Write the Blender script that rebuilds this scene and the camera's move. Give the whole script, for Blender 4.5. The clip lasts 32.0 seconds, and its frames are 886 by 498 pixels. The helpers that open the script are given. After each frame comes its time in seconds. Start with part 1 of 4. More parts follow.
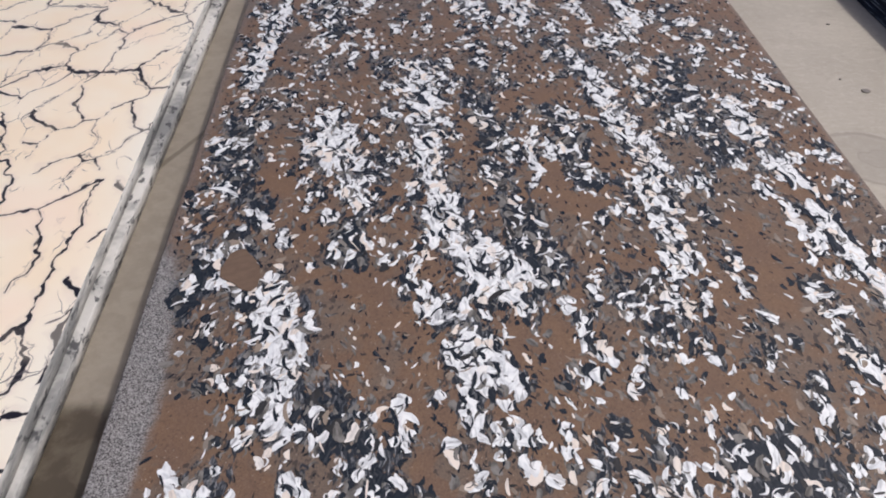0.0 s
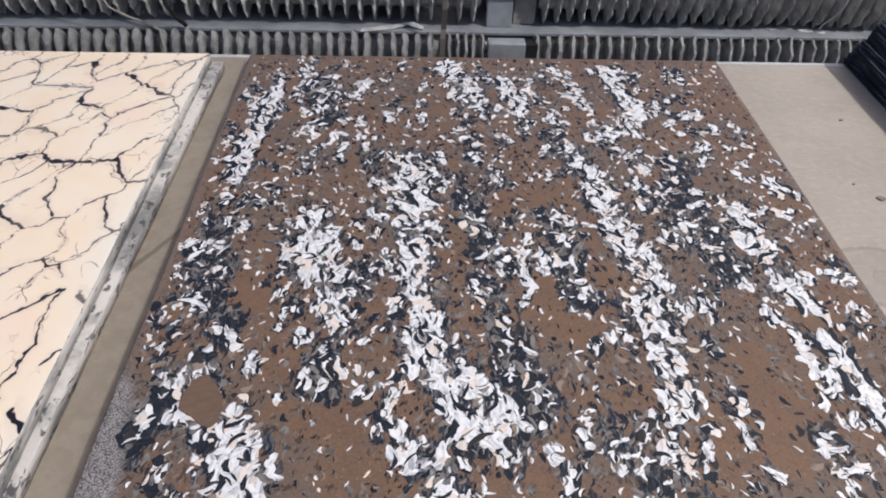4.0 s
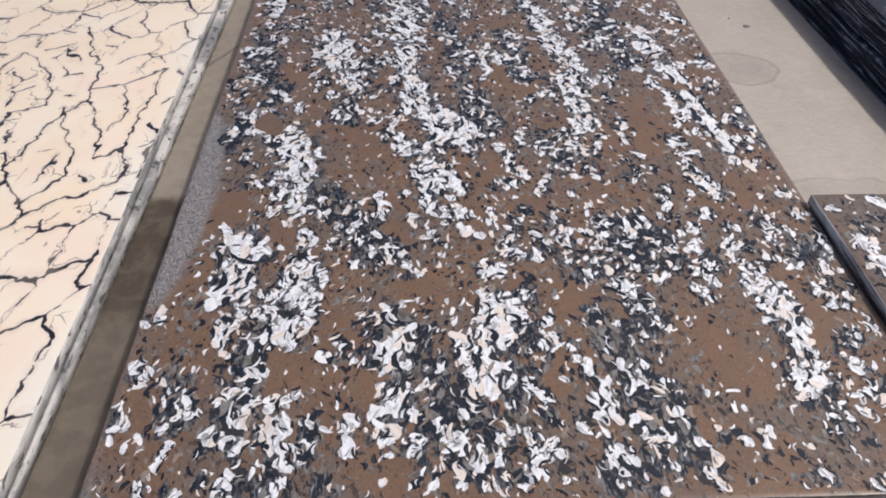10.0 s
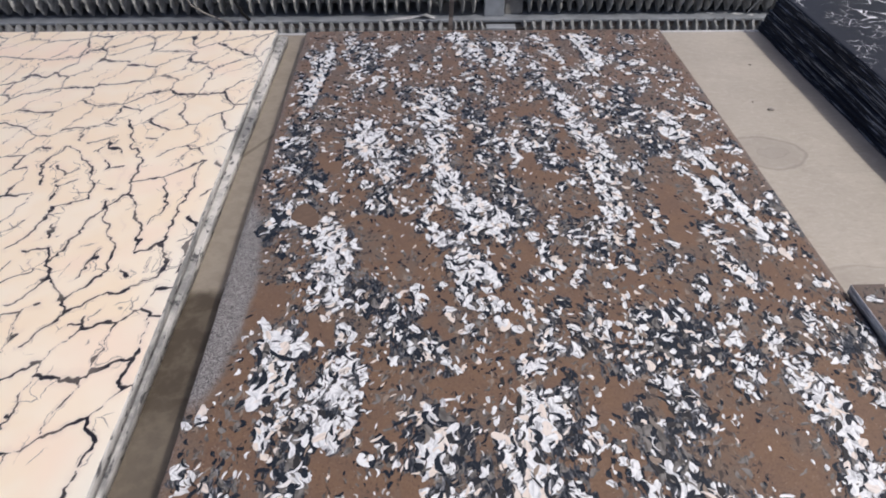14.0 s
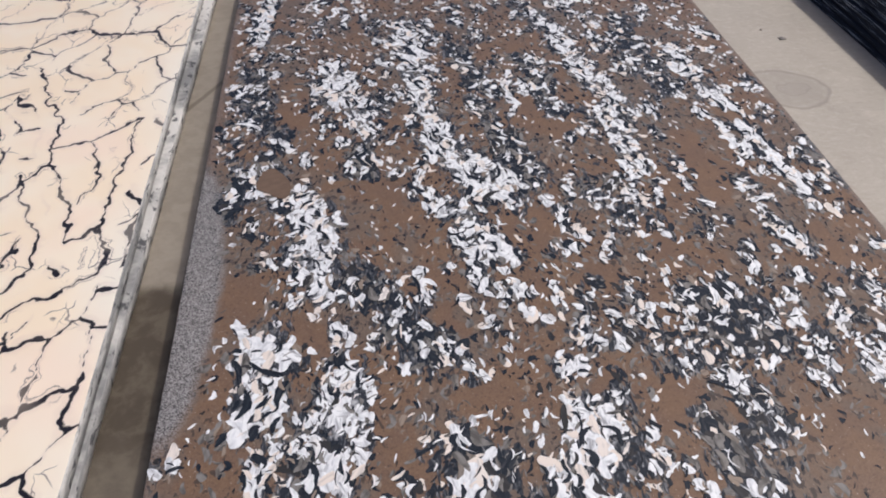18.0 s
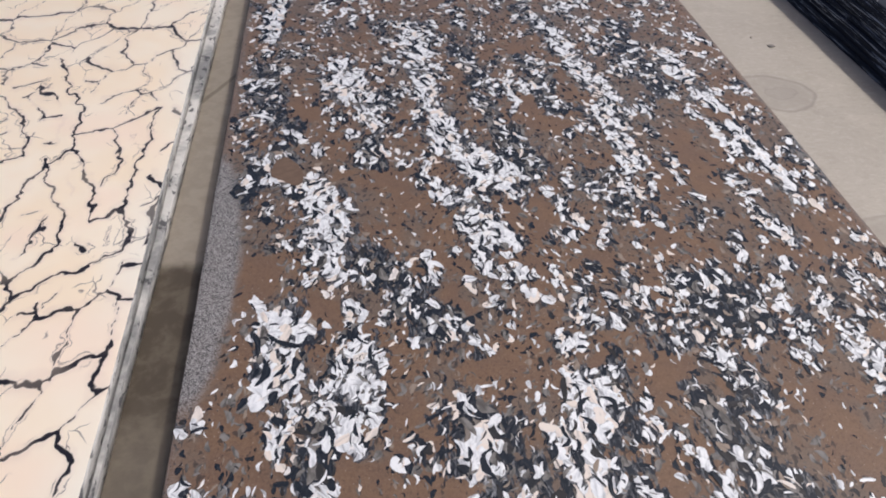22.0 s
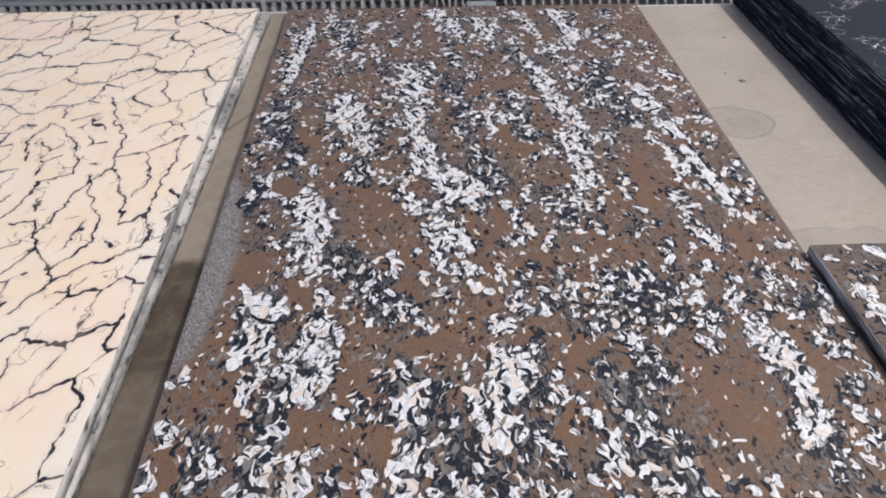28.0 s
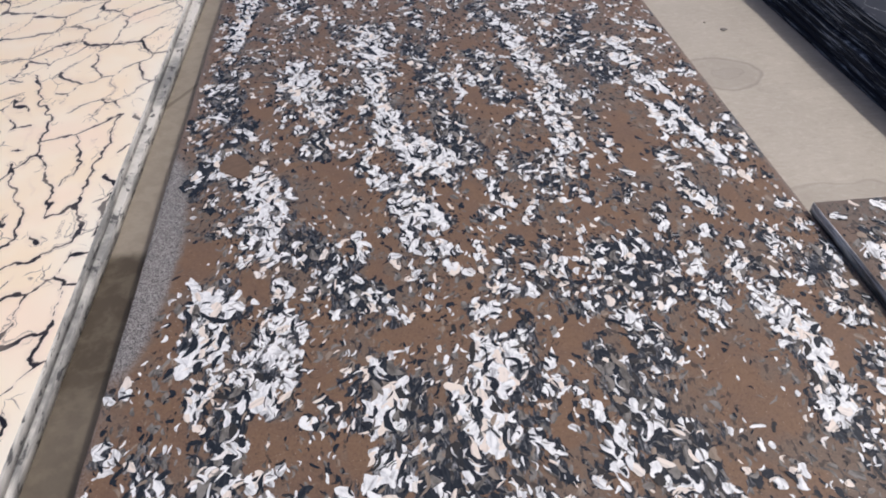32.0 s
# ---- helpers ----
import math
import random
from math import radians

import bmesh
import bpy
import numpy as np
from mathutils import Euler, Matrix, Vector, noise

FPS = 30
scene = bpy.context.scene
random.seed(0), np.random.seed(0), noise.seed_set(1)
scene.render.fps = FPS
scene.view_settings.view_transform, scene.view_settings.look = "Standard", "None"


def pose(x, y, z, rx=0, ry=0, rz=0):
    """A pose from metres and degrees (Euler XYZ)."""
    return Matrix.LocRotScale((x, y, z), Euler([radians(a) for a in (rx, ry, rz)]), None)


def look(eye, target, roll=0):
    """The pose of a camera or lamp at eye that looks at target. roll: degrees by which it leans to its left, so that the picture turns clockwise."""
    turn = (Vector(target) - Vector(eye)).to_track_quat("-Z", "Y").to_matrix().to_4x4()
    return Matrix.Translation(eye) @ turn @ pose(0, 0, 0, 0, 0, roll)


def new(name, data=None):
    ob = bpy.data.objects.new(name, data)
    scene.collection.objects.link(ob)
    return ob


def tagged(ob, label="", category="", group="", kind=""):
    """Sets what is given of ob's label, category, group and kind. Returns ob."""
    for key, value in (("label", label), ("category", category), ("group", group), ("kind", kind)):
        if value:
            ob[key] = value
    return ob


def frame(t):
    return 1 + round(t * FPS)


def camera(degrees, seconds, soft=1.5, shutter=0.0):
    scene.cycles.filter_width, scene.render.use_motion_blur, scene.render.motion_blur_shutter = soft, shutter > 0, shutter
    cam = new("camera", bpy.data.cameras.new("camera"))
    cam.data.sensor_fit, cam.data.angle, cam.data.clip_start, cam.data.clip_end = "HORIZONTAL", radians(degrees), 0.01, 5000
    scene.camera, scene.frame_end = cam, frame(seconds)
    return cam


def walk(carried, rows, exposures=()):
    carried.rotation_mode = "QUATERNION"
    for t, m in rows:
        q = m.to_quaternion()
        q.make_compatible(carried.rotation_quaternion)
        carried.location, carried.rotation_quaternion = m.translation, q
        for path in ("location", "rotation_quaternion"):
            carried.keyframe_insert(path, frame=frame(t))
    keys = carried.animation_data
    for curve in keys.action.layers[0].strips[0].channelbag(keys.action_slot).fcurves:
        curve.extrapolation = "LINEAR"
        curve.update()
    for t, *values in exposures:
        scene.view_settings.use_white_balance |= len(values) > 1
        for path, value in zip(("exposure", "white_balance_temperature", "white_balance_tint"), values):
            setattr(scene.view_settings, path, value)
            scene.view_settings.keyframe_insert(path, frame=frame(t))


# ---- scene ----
cam = camera(62.3, 32.0, soft=1.9)
PATH = [
    (0, (-0.28, 0.086, 1.691), (-0.197, 1.54, 0.32), 1.0),
    (0.5, (-0.226, 0.253, 1.689), (-0.193, 1.723, 0.333), 0.0),
    (1, (-0.179, 0.361, 1.689), (-0.184, 1.843, 0.346), -0.8),
    (1.5, (-0.179, 0.46, 1.718), (-0.216, 1.952, 0.387), -1.2),
    (2, (-0.142, 0.565, 1.71), (-0.197, 2.06, 0.383), -1.2),
    (2.5, (-0.129, 0.616, 1.7), (-0.192, 2.116, 0.378), -1.2),
    (4.5, (-0.284, 0.104, 1.766), (-0.15, 1.621, 0.47), 3.3),
    (5, (-0.331, -0.061, 1.745), (-0.132, 1.447, 0.447), 4.3),
    (5.5, (-0.323, -0.12, 1.726), (-0.101, 1.377, 0.418), 4.5),
    (6, (-0.308, -0.133, 1.709), (-0.084, 1.349, 0.385), 4.5),
    (6.5, (-0.297, -0.151, 1.695), (-0.086, 1.315, 0.35), 4.4),
    (7, (-0.301, -0.185, 1.682), (-0.102, 1.267, 0.321), 4.4),
    (7.5, (-0.317, -0.237, 1.679), (-0.127, 1.205, 0.306), 4.5),
    (8, (-0.345, -0.302, 1.681), (-0.148, 1.133, 0.302), 5.0),
    (8.5, (-0.355, -0.375, 1.691), (-0.139, 1.054, 0.31), 5.7),
    (9, (-0.353, -0.444, 1.709), (-0.124, 0.986, 0.33), 5.9),
    (9.5, (-0.314, -0.496, 1.743), (-0.123, 0.949, 0.373), 4.5),
    (10, (-0.226, -0.655, 1.795), (-0.141, 0.821, 0.449), 1.6),
    (10.5, (-0.146, -0.772, 1.835), (-0.188, 0.745, 0.532), -1.7),
    (11, (-0.173, -0.795, 1.851), (-0.243, 0.754, 0.589), -2.4),
    (11.5, (-0.311, -0.781, 1.859), (-0.307, 0.798, 0.631), -1.3),
    (12, (-0.473, -0.748, 1.883), (-0.35, 0.849, 0.686), 0.6),
    (12.5, (-0.549, -0.709, 1.895), (-0.348, 0.898, 0.721), 2.1),
    (13, (-0.422, -0.631, 1.89), (-0.279, 0.984, 0.719), 1.8),
    (13.5, (-0.319, -0.592, 1.858), (-0.247, 1.008, 0.66), 0.6),
    (14, (-0.281, -0.607, 1.855), (-0.234, 0.98, 0.639), 0.2),
    (14.5, (-0.304, -0.618, 1.865), (-0.267, 0.966, 0.644), 0.1),
    (16.5, (-0.415, -0.444, 1.768), (-0.294, 1.052, 0.447), -0.0),
    (17, (-0.461, -0.378, 1.759), (-0.246, 1.09, 0.417), 1.5),
    (17.5, (-0.444, -0.319, 1.723), (-0.213, 1.137, 0.371), 2.0),
    (18, (-0.419, -0.282, 1.734), (-0.209, 1.169, 0.373), 2.1),
    (18.5, (-0.448, -0.307, 1.718), (-0.259, 1.141, 0.351), 2.1),
    (19, (-0.47, -0.34, 1.704), (-0.296, 1.101, 0.327), 2.1),
    (19.5, (-0.46, -0.342, 1.721), (-0.29, 1.099, 0.345), 2.0),
    (20, (-0.457, -0.338, 1.723), (-0.285, 1.107, 0.351), 1.8),
    (20.5, (-0.45, -0.332, 1.725), (-0.274, 1.114, 0.354), 1.9),
    (21, (-0.448, -0.335, 1.719), (-0.26, 1.114, 0.353), 2.2),
    (21.5, (-0.469, -0.344, 1.732), (-0.254, 1.108, 0.373), 2.9),
    (22, (-0.469, -0.379, 1.753), (-0.23, 1.084, 0.411), 3.7),
    (22.5, (-0.394, -0.459, 1.776), (-0.177, 1.026, 0.454), 3.6),
    (23, (-0.255, -0.581, 1.812), (-0.112, 0.924, 0.502), 2.5),
    (23.5, (-0.211, -0.652, 1.827), (-0.151, 0.867, 0.528), 1.0),
    (24, (-0.214, -0.657, 1.826), (-0.205, 0.867, 0.532), -0.1),
    (24.5, (-0.241, -0.624, 1.826), (-0.255, 0.898, 0.53), -0.8),
    (26.5, (-0.423, -0.421, 1.77), (-0.337, 1.061, 0.43), -0.3),
    (27, (-0.398, -0.469, 1.799), (-0.284, 1.026, 0.477), 0.5),
    (27.5, (-0.325, -0.594, 1.844), (-0.227, 0.935, 0.558), 0.4),
    (28, (-0.232, -0.688, 1.861), (-0.17, 0.871, 0.609), -0.2),
    (28.5, (-0.197, -0.699, 1.856), (-0.165, 0.872, 0.618), -0.6),
    (29, (-0.194, -0.68, 1.827), (-0.179, 0.889, 0.587), -0.9),
    (29.5, (-0.185, -0.65, 1.823), (-0.177, 0.909, 0.57), -1.1),
    (30, (-0.166, -0.651, 1.804), (-0.164, 0.899, 0.54), -1.2),
    (30.5, (-0.156, -0.653, 1.786), (-0.162, 0.888, 0.512), -1.4),
    (31, (-0.138, -0.67, 1.782), (-0.142, 0.864, 0.498), -1.6),
    (31.5, (-0.16, -0.628, 1.782), (-0.125, 0.897, 0.489), -1.8),
    (32, (-0.23, -0.527, 1.75), (-0.09, 0.976, 0.438), -1.2),
]
walk(cam, [(t, look(eye, target, roll)) for t, eye, target, roll in PATH], [(0, 0.22, 6000, 12), (2, 0.36, 6000, 12), (5, 0.28, 6000, 12), (7, 0.24, 6000, 12), (10, 0.30, 6000, 12), (13, 0.27, 6000, 12), (20, 0.22, 6000, 12), (32, 0.26, 6000, 12)])

# ---- light ----
world = bpy.data.worlds.new("sky")
scene.world = world
world.use_nodes = True
wn = world.node_tree
sky = wn.nodes.new("ShaderNodeTexSky")
sky.sky_type = "NISHITA"
sky.sun_disc = False
sky.air_density, sky.dust_density, sky.ozone_density = 0.6, 5.0, 0.6
sky.sun_elevation, sky.sun_rotation = radians(60.0), radians(90.0)
wn.nodes["Background"].inputs["Strength"].default_value = 0.084
wn.links.new(sky.outputs["Color"], wn.nodes["Background"].inputs["Color"])

# one high hall lamp beyond the black stack throws the short shadows
lamp_data = bpy.data.lights.new("hall_lamp", "AREA")
lamp_data.shape, lamp_data.size, lamp_data.energy, lamp_data.color = "DISK", 0.22, 325.0, (1.0, 0.92, 0.80)
hall_lamp = new("hall_lamp", lamp_data)
hall_lamp.matrix_world = look((4.5, 0.2, 6.45), (0.0, 1.2, 0.6))


# ---- node helpers ----
class Nodes:
    """A small builder for one material's node tree."""

    def __init__(self, name, roughness=0.5, metallic=0.0, specular=0.5):
        self.mat = bpy.data.materials.new(name)
        self.mat.use_nodes = True
        self.tree = self.mat.node_tree
        self.bsdf = self.tree.nodes["Principled BSDF"]
        self.bsdf.inputs["Roughness"].default_value = roughness
        self.bsdf.inputs["Metallic"].default_value = metallic
        self.bsdf.inputs["Specular IOR Level"].default_value = specular
        self.coord = self.node("ShaderNodeTexCoord").outputs["Object"]

    def node(self, kind, **values):
        n = self.tree.nodes.new(kind)
        for key, value in values.items():
            setattr(n, key, value)
        return n

    def put(self, socket, value):
        if isinstance(value, bpy.types.NodeSocket):
            self.tree.links.new(value, socket)
        elif isinstance(value, (tuple, list)) and len(value) == 3 and len(socket.default_value) == 4:
            socket.default_value = (*value, 1)
        else:
            socket.default_value = value

    def math(self, op, a, b=0.0, c=0.0, clamp=False):
        n = self.node("ShaderNodeMath", operation=op, use_clamp=clamp)
        for i, v in enumerate((a, b, c)):
            self.put(n.inputs[i], v)
        return n.outputs[0]

    def vec(self, op, a, b=(0, 0, 0)):
        n = self.node("ShaderNodeVectorMath", operation=op)
        self.put(n.inputs[0], a)
        if op == "SCALE":
            self.put(n.inputs["Scale"], b)
        else:
            self.put(n.inputs[1], b)
        return n.outputs[0]

    def noise(self, vector, scale, detail=3.0, rough=0.55, color=False):
        n = self.node("ShaderNodeTexNoise")
        self.put(n.inputs["Vector"], vector)
        n.inputs["Scale"].default_value, n.inputs["Detail"].default_value = scale, detail
        n.inputs["Roughness"].default_value = rough
        return n.outputs["Color" if color else "Fac"]

    def cells(self, vector, scale, feature="F1", randomness=1.0):
        n = self.node("ShaderNodeTexVoronoi", feature=feature)
        self.put(n.inputs["Vector"], vector)
        n.inputs["Scale"].default_value = scale
        n.inputs["Randomness"].default_value = randomness
        return n

    def step(self, value, low, high):
        n = self.node("ShaderNodeMapRange", interpolation_type="SMOOTHSTEP")
        self.put(n.inputs["Value"], value)
        self.put(n.inputs["From Min"], low)
        self.put(n.inputs["From Max"], high)
        return n.outputs[0]

    def mix(self, fac, a, b):
        n = self.node("ShaderNodeMix", data_type="RGBA")
        self.put(n.inputs[0], fac)
        self.put(n.inputs[6], a)
        self.put(n.inputs[7], b)
        return n.outputs[2]

    def lerp(self, fac, a, b):
        n = self.node("ShaderNodeMix", data_type="FLOAT")
        self.put(n.inputs[0], fac)
        self.put(n.inputs[2], a)
        self.put(n.inputs[3], b)
        return n.outputs[0]

    def split(self, color):
        n = self.node("ShaderNodeSeparateColor")
        self.put(n.inputs[0], color)
        return n.outputs

    def node_xyz(self, vector):
        n = self.node("ShaderNodeSeparateXYZ")
        self.put(n.inputs[0], vector)
        return n.outputs

    def attribute(self, name):
        return self.node("ShaderNodeAttribute", attribute_name=name)

    def warp(self, vector, scale, amount):
        drift = self.vec("SUBTRACT", self.noise(vector, scale, 2.0, 0.5, True), (0.5, 0.5, 0.5))
        return self.vec("ADD", vector, self.vec("SCALE", drift, amount))

    def stretch(self, vector, x, y, z=1.0):
        return self.vec("MULTIPLY", vector, (x, y, z))

    def bump(self, height, strength, distance=0.002):
        n = self.node("ShaderNodeBump")
        n.inputs["Strength"].default_value, n.inputs["Distance"].default_value = strength, distance
        self.put(n.inputs["Height"], height)
        self.put(self.bsdf.inputs["Normal"], n.outputs[0])

    def done(self, color, roughness=None):
        self.put(self.bsdf.inputs["Base Color"], color)
        if roughness is not None:
            self.put(self.bsdf.inputs["Roughness"], roughness)
        return self.mat


# ---- materials ----
BROWN, RUST = (0.170, 0.108, 0.074), (0.192, 0.119, 0.075)
DARK_CHIP, GREY_CHIP, TAUPE = (0.022, 0.027, 0.036), (0.17, 0.17, 0.18), (0.15, 0.125, 0.105)


def ground_stone(name="brown_quartz_ground", grounds=(BROWN, RUST)):
    """The brown matrix of the engineered quartz; 'drift' says where pale shards, dark shards and plain ground gather, 'raw' where it is unpolished."""
    k = Nodes(name, 0.22, specular=0.3)
    drift = k.split(k.attribute("drift").outputs["Color"])
    pale, dark, plain = drift[0], drift[1], drift[2]
    raw = k.attribute("raw").outputs["Fac"]
    ragged = k.math("SUBTRACT", k.noise(k.coord, 30, 4.0, 0.65), 0.5)
    quiet = k.math("SUBTRACT", 1.0, k.step(k.math("ADD", plain, k.math("MULTIPLY", ragged, 0.6)), 0.25, 0.55))
    fine = k.noise(k.coord, 380, 3.0, 0.65)
    cloud = k.noise(k.coord, 14, 4.0)
    ground = k.mix(k.step(cloud, 0.35, 0.65), grounds[0], grounds[1])
    taupe_on = k.math("MULTIPLY", k.step(k.noise(k.vec("ADD", k.coord, (9, 4, 0)), 7.0, 4.0, 0.6), 0.46, 0.60), quiet)
    ground = k.mix(k.math("MULTIPLY", taupe_on, 0.6), ground, TAUPE)
    ground = k.mix(k.math("MULTIPLY", k.step(fine, 0.53, 0.70), 0.32), ground, (0.34, 0.24, 0.18))
    ground = k.mix(k.math("MULTIPLY", k.step(fine, 0.46, 0.30), 0.5), ground, (0.08, 0.052, 0.04))
    ground = k.mix(k.math("MULTIPLY", k.step(k.noise(k.coord, 130, 3.0, 0.65), 0.50, 0.66), 0.35), ground, (0.085, 0.058, 0.044))
    # small dark brown blots and threads, thickest in the taupe ground
    blot = k.noise(k.warp(k.stretch(k.coord, 1.2, 0.8), 40, 0.02), 62, 2.5, 0.6)
    floor_ = k.lerp(taupe_on, k.lerp(quiet, 0.67, 0.60), 0.55)
    ground = k.mix(k.math("MULTIPLY", k.step(blot, floor_, k.math("ADD", floor_, 0.05)), 0.8), ground, (0.045, 0.038, 0.036))
    dust = k.cells(k.coord, 150)
    dust_on = k.math("MULTIPLY", k.math("LESS_THAN", dust.outputs["Distance"], 0.14), k.math("GREATER_THAN", k.split(dust.outputs["Color"])[0], 0.72))
    ground = k.mix(k.math("MULTIPLY", dust_on, 0.7), ground, (0.50, 0.42, 0.36))
    # crushed dark and grey matter between the crowded shards
    p = k.warp(k.warp(k.stretch(k.coord, 1.5, 0.8), 18, 0.05), 60, 0.012)
    streak = k.noise(k.stretch(p, 2.0, 0.7), 75, 3.0, 0.6)
    crushed = k.mix(k.step(streak, 0.47, 0.66), DARK_CHIP, GREY_CHIP)
    crushed = k.mix(k.step(streak, 0.63, 0.72), crushed, (0.42, 0.42, 0.43))
    loud = k.attribute("loud").outputs["Fac"]
    patch = k.math("ADD", k.math("MULTIPLY", loud, 0.85), k.math("MULTIPLY", k.math("SUBTRACT", k.noise(p, 40, 3.0, 0.6), 0.5), 1.9))
    patch = k.math("ADD", patch, k.math("MULTIPLY", quiet, 0.12))
    color = k.mix(k.step(patch, 0.56, 0.66), ground, crushed)
    milky = k.step(k.math("ADD", pale, k.math("MULTIPLY", ragged, 0.5)), 0.88, 1.0)
    color = k.mix(k.math("MULTIPLY", milky, 0.75), color, (0.62, 0.62, 0.63))
    # unpolished grainy strip
    grain = k.noise(k.coord, 420, 2.0, 0.7)
    rough_grain = k.mix(k.step(grain, 0.38, 0.62), (0.035, 0.035, 0.04), (0.40, 0.385, 0.375))
    color = k.mix(k.math("MULTIPLY", raw, 0.9), color, rough_grain)
    k.bump(fine, 0.05, 0.0006)
    return k.done(color, k.lerp(raw, k.lerp(cloud, 0.26, 0.38), 0.75))


def shard_stone(name, low, high, cream, streaks, vein):
    """One kind of shard: 'grain' runs along each shard and holds its own number."""
    k = Nodes(name, 0.26, specular=0.3)
    grain = k.attribute("grain").outputs["Vector"]
    own = k.node_xyz(grain)[2]
    own = k.math("FRACT", k.math("MULTIPLY", own, 0.37))
    along = k.warp(k.stretch(grain, 26, 150, 1.0), 0.6, 0.8)
    streak = k.noise(along, 1.0, 3.0, 0.6)
    soft = k.noise(k.stretch(grain, 45, 70, 1.0), 1.0, 2.0)
    color = k.mix(k.step(soft, 0.35, 0.68), high, low)
    color = k.mix(k.step(own, 0.78, 0.88), color, cream)
    on = k.math("MULTIPLY", k.step(streak, 0.47, 0.66), k.lerp(k.step(own, 0.2, 0.5), streaks, streaks * 0.45))
    color = k.mix(on, color, vein)
    return k.done(color)


def vein_stone():
    """Cream engineered stone with a net of dark veins; 'vein' is the distance to the nearest vein in metres."""
    k = Nodes("cream_veined_quartz", 0.3, specular=0.35)
    vein = k.attribute("vein").outputs["Fac"]
    edge = k.attribute("border").outputs["Fac"]
    cloud = k.noise(k.coord, 5, 3.0)
    blush = k.noise(k.vec("ADD", k.coord, (3, 1, 0)), 3.2, 2.0)
    color = k.mix(k.step(cloud, 0.35, 0.68), (0.94, 0.788, 0.585), (0.95, 0.838, 0.665))
    color = k.mix(k.math("MULTIPLY", k.step(blush, 0.5, 0.72), 0.75), color, (0.95, 0.76, 0.60))
    color = k.mix(edge, color, (0.91, 0.845, 0.715))
    swell = k.noise(k.coord, 11, 3.0, 0.6)
    ragged = k.math("MULTIPLY", k.math("SUBTRACT", k.noise(k.coord, 190, 3.0, 0.65), 0.5), 0.0028)
    width = k.math("ADD", k.lerp(k.step(swell, 0.47, 0.78), 0.0010, 0.0036), ragged)
    knot = k.step(k.noise(k.vec("ADD", k.coord, (5, 2, 0)), 15, 3.0, 0.6), 0.62, 0.74)
    width = k.math("ADD", width, k.math("MULTIPLY", knot, 0.003))
    line = k.step(vein, k.math("ADD", width, 0.0016), width)
    fade = k.lerp(k.step(k.noise(k.coord, 6, 2.0), 0.32, 0.5), 0.8, 1.0)
    halo = k.math("MULTIPLY", k.step(vein, 0.016, 0.002), 0.16)
    color = k.mix(halo, color, (0.55, 0.42, 0.42))
    color = k.mix(k.math("MULTIPLY", line, fade), color, (0.014, 0.013, 0.020))
    # thin companions that loop along the main veins
    drift = k.math("MULTIPLY", k.math("SUBTRACT", k.noise(k.coord, 38, 3.0, 0.6), 0.5), 0.022)
    beside = k.math("ABSOLUTE", k.math("SUBTRACT", k.math("ADD", vein, drift), 0.0075))
    loop_on = k.math("MULTIPLY", k.step(beside, 0.0016, 0.0006), k.step(k.noise(k.vec("ADD", k.coord, (2, 7, 0)), 7.5, 2.0), 0.54, 0.62))
    color = k.mix(k.math("MULTIPLY", loop_on, 0.6), color, (0.05, 0.042, 0.055))
    # hair veins beside the main ones
    q = k.warp(k.coord, 14, 0.08)
    hair = k.cells(k.stretch(q, 1.3, 0.8), 13, "DISTANCE_TO_EDGE").outputs["Distance"]
    hair_on = k.math("MULTIPLY", k.step(hair, 0.022, 0.006), k.step(k.noise(k.coord, 8.5, 2.0), 0.56, 0.64))
    color = k.mix(k.math("MULTIPLY", hair_on, 0.8), color, (0.10, 0.085, 0.095))
    return k.done(color)


def sawn_side(name, light, dark, smear=0.5):
    """The sawn side of a slab: lengthwise scratches and smears."""
    k = Nodes(name, 0.6, specular=0.3)
    streak = k.noise(k.stretch(k.coord, 5, 5, 190), 1.0, 3.0, 0.6)
    patch = k.noise(k.stretch(k.coord, 7, 7, 30), 1.0, 4.0, 0.6)
    fac = k.math("ADD", k.math("MULTIPLY", streak, 0.6), k.math("MULTIPLY", patch, smear))
    color = k.mix(k.step(fac, 0.42, 0.68) if smear < 0.7 else k.step(fac, 0.52, 0.80), dark, light)
    k.bump(streak, 0.5, 0.002)
    return k.done(color)


def chipped_side():
    """Pale sawn side of the cream slabs with grey smears, dark ticks and a stained foot."""
    k = Nodes("cream_sawn_side", 0.65, specular=0.3)
    c = k.warp(k.coord, 20, 0.02)
    smear = k.noise(k.stretch(c, 6, 6, 26), 1.0, 4.0, 0.65)
    tick = k.noise(k.stretch(c, 34, 20, 60), 1.0, 3.0, 0.65)
    line = k.noise(k.stretch(k.coord, 3, 3, 330), 1.0, 2.0)
    color = k.mix(k.step(smear, 0.38, 0.62), (0.22, 0.22, 0.215), (0.60, 0.58, 0.54))
    color = k.mix(k.math("MULTIPLY", k.step(line, 0.45, 0.62), 0.3), color, (0.33, 0.32, 0.30))
    color = k.mix(k.math("MULTIPLY", k.step(tick, 0.56, 0.64), 0.9), color, (0.06, 0.06, 0.065))
    k.bump(smear, 0.4, 0.002)
    return k.done(color)


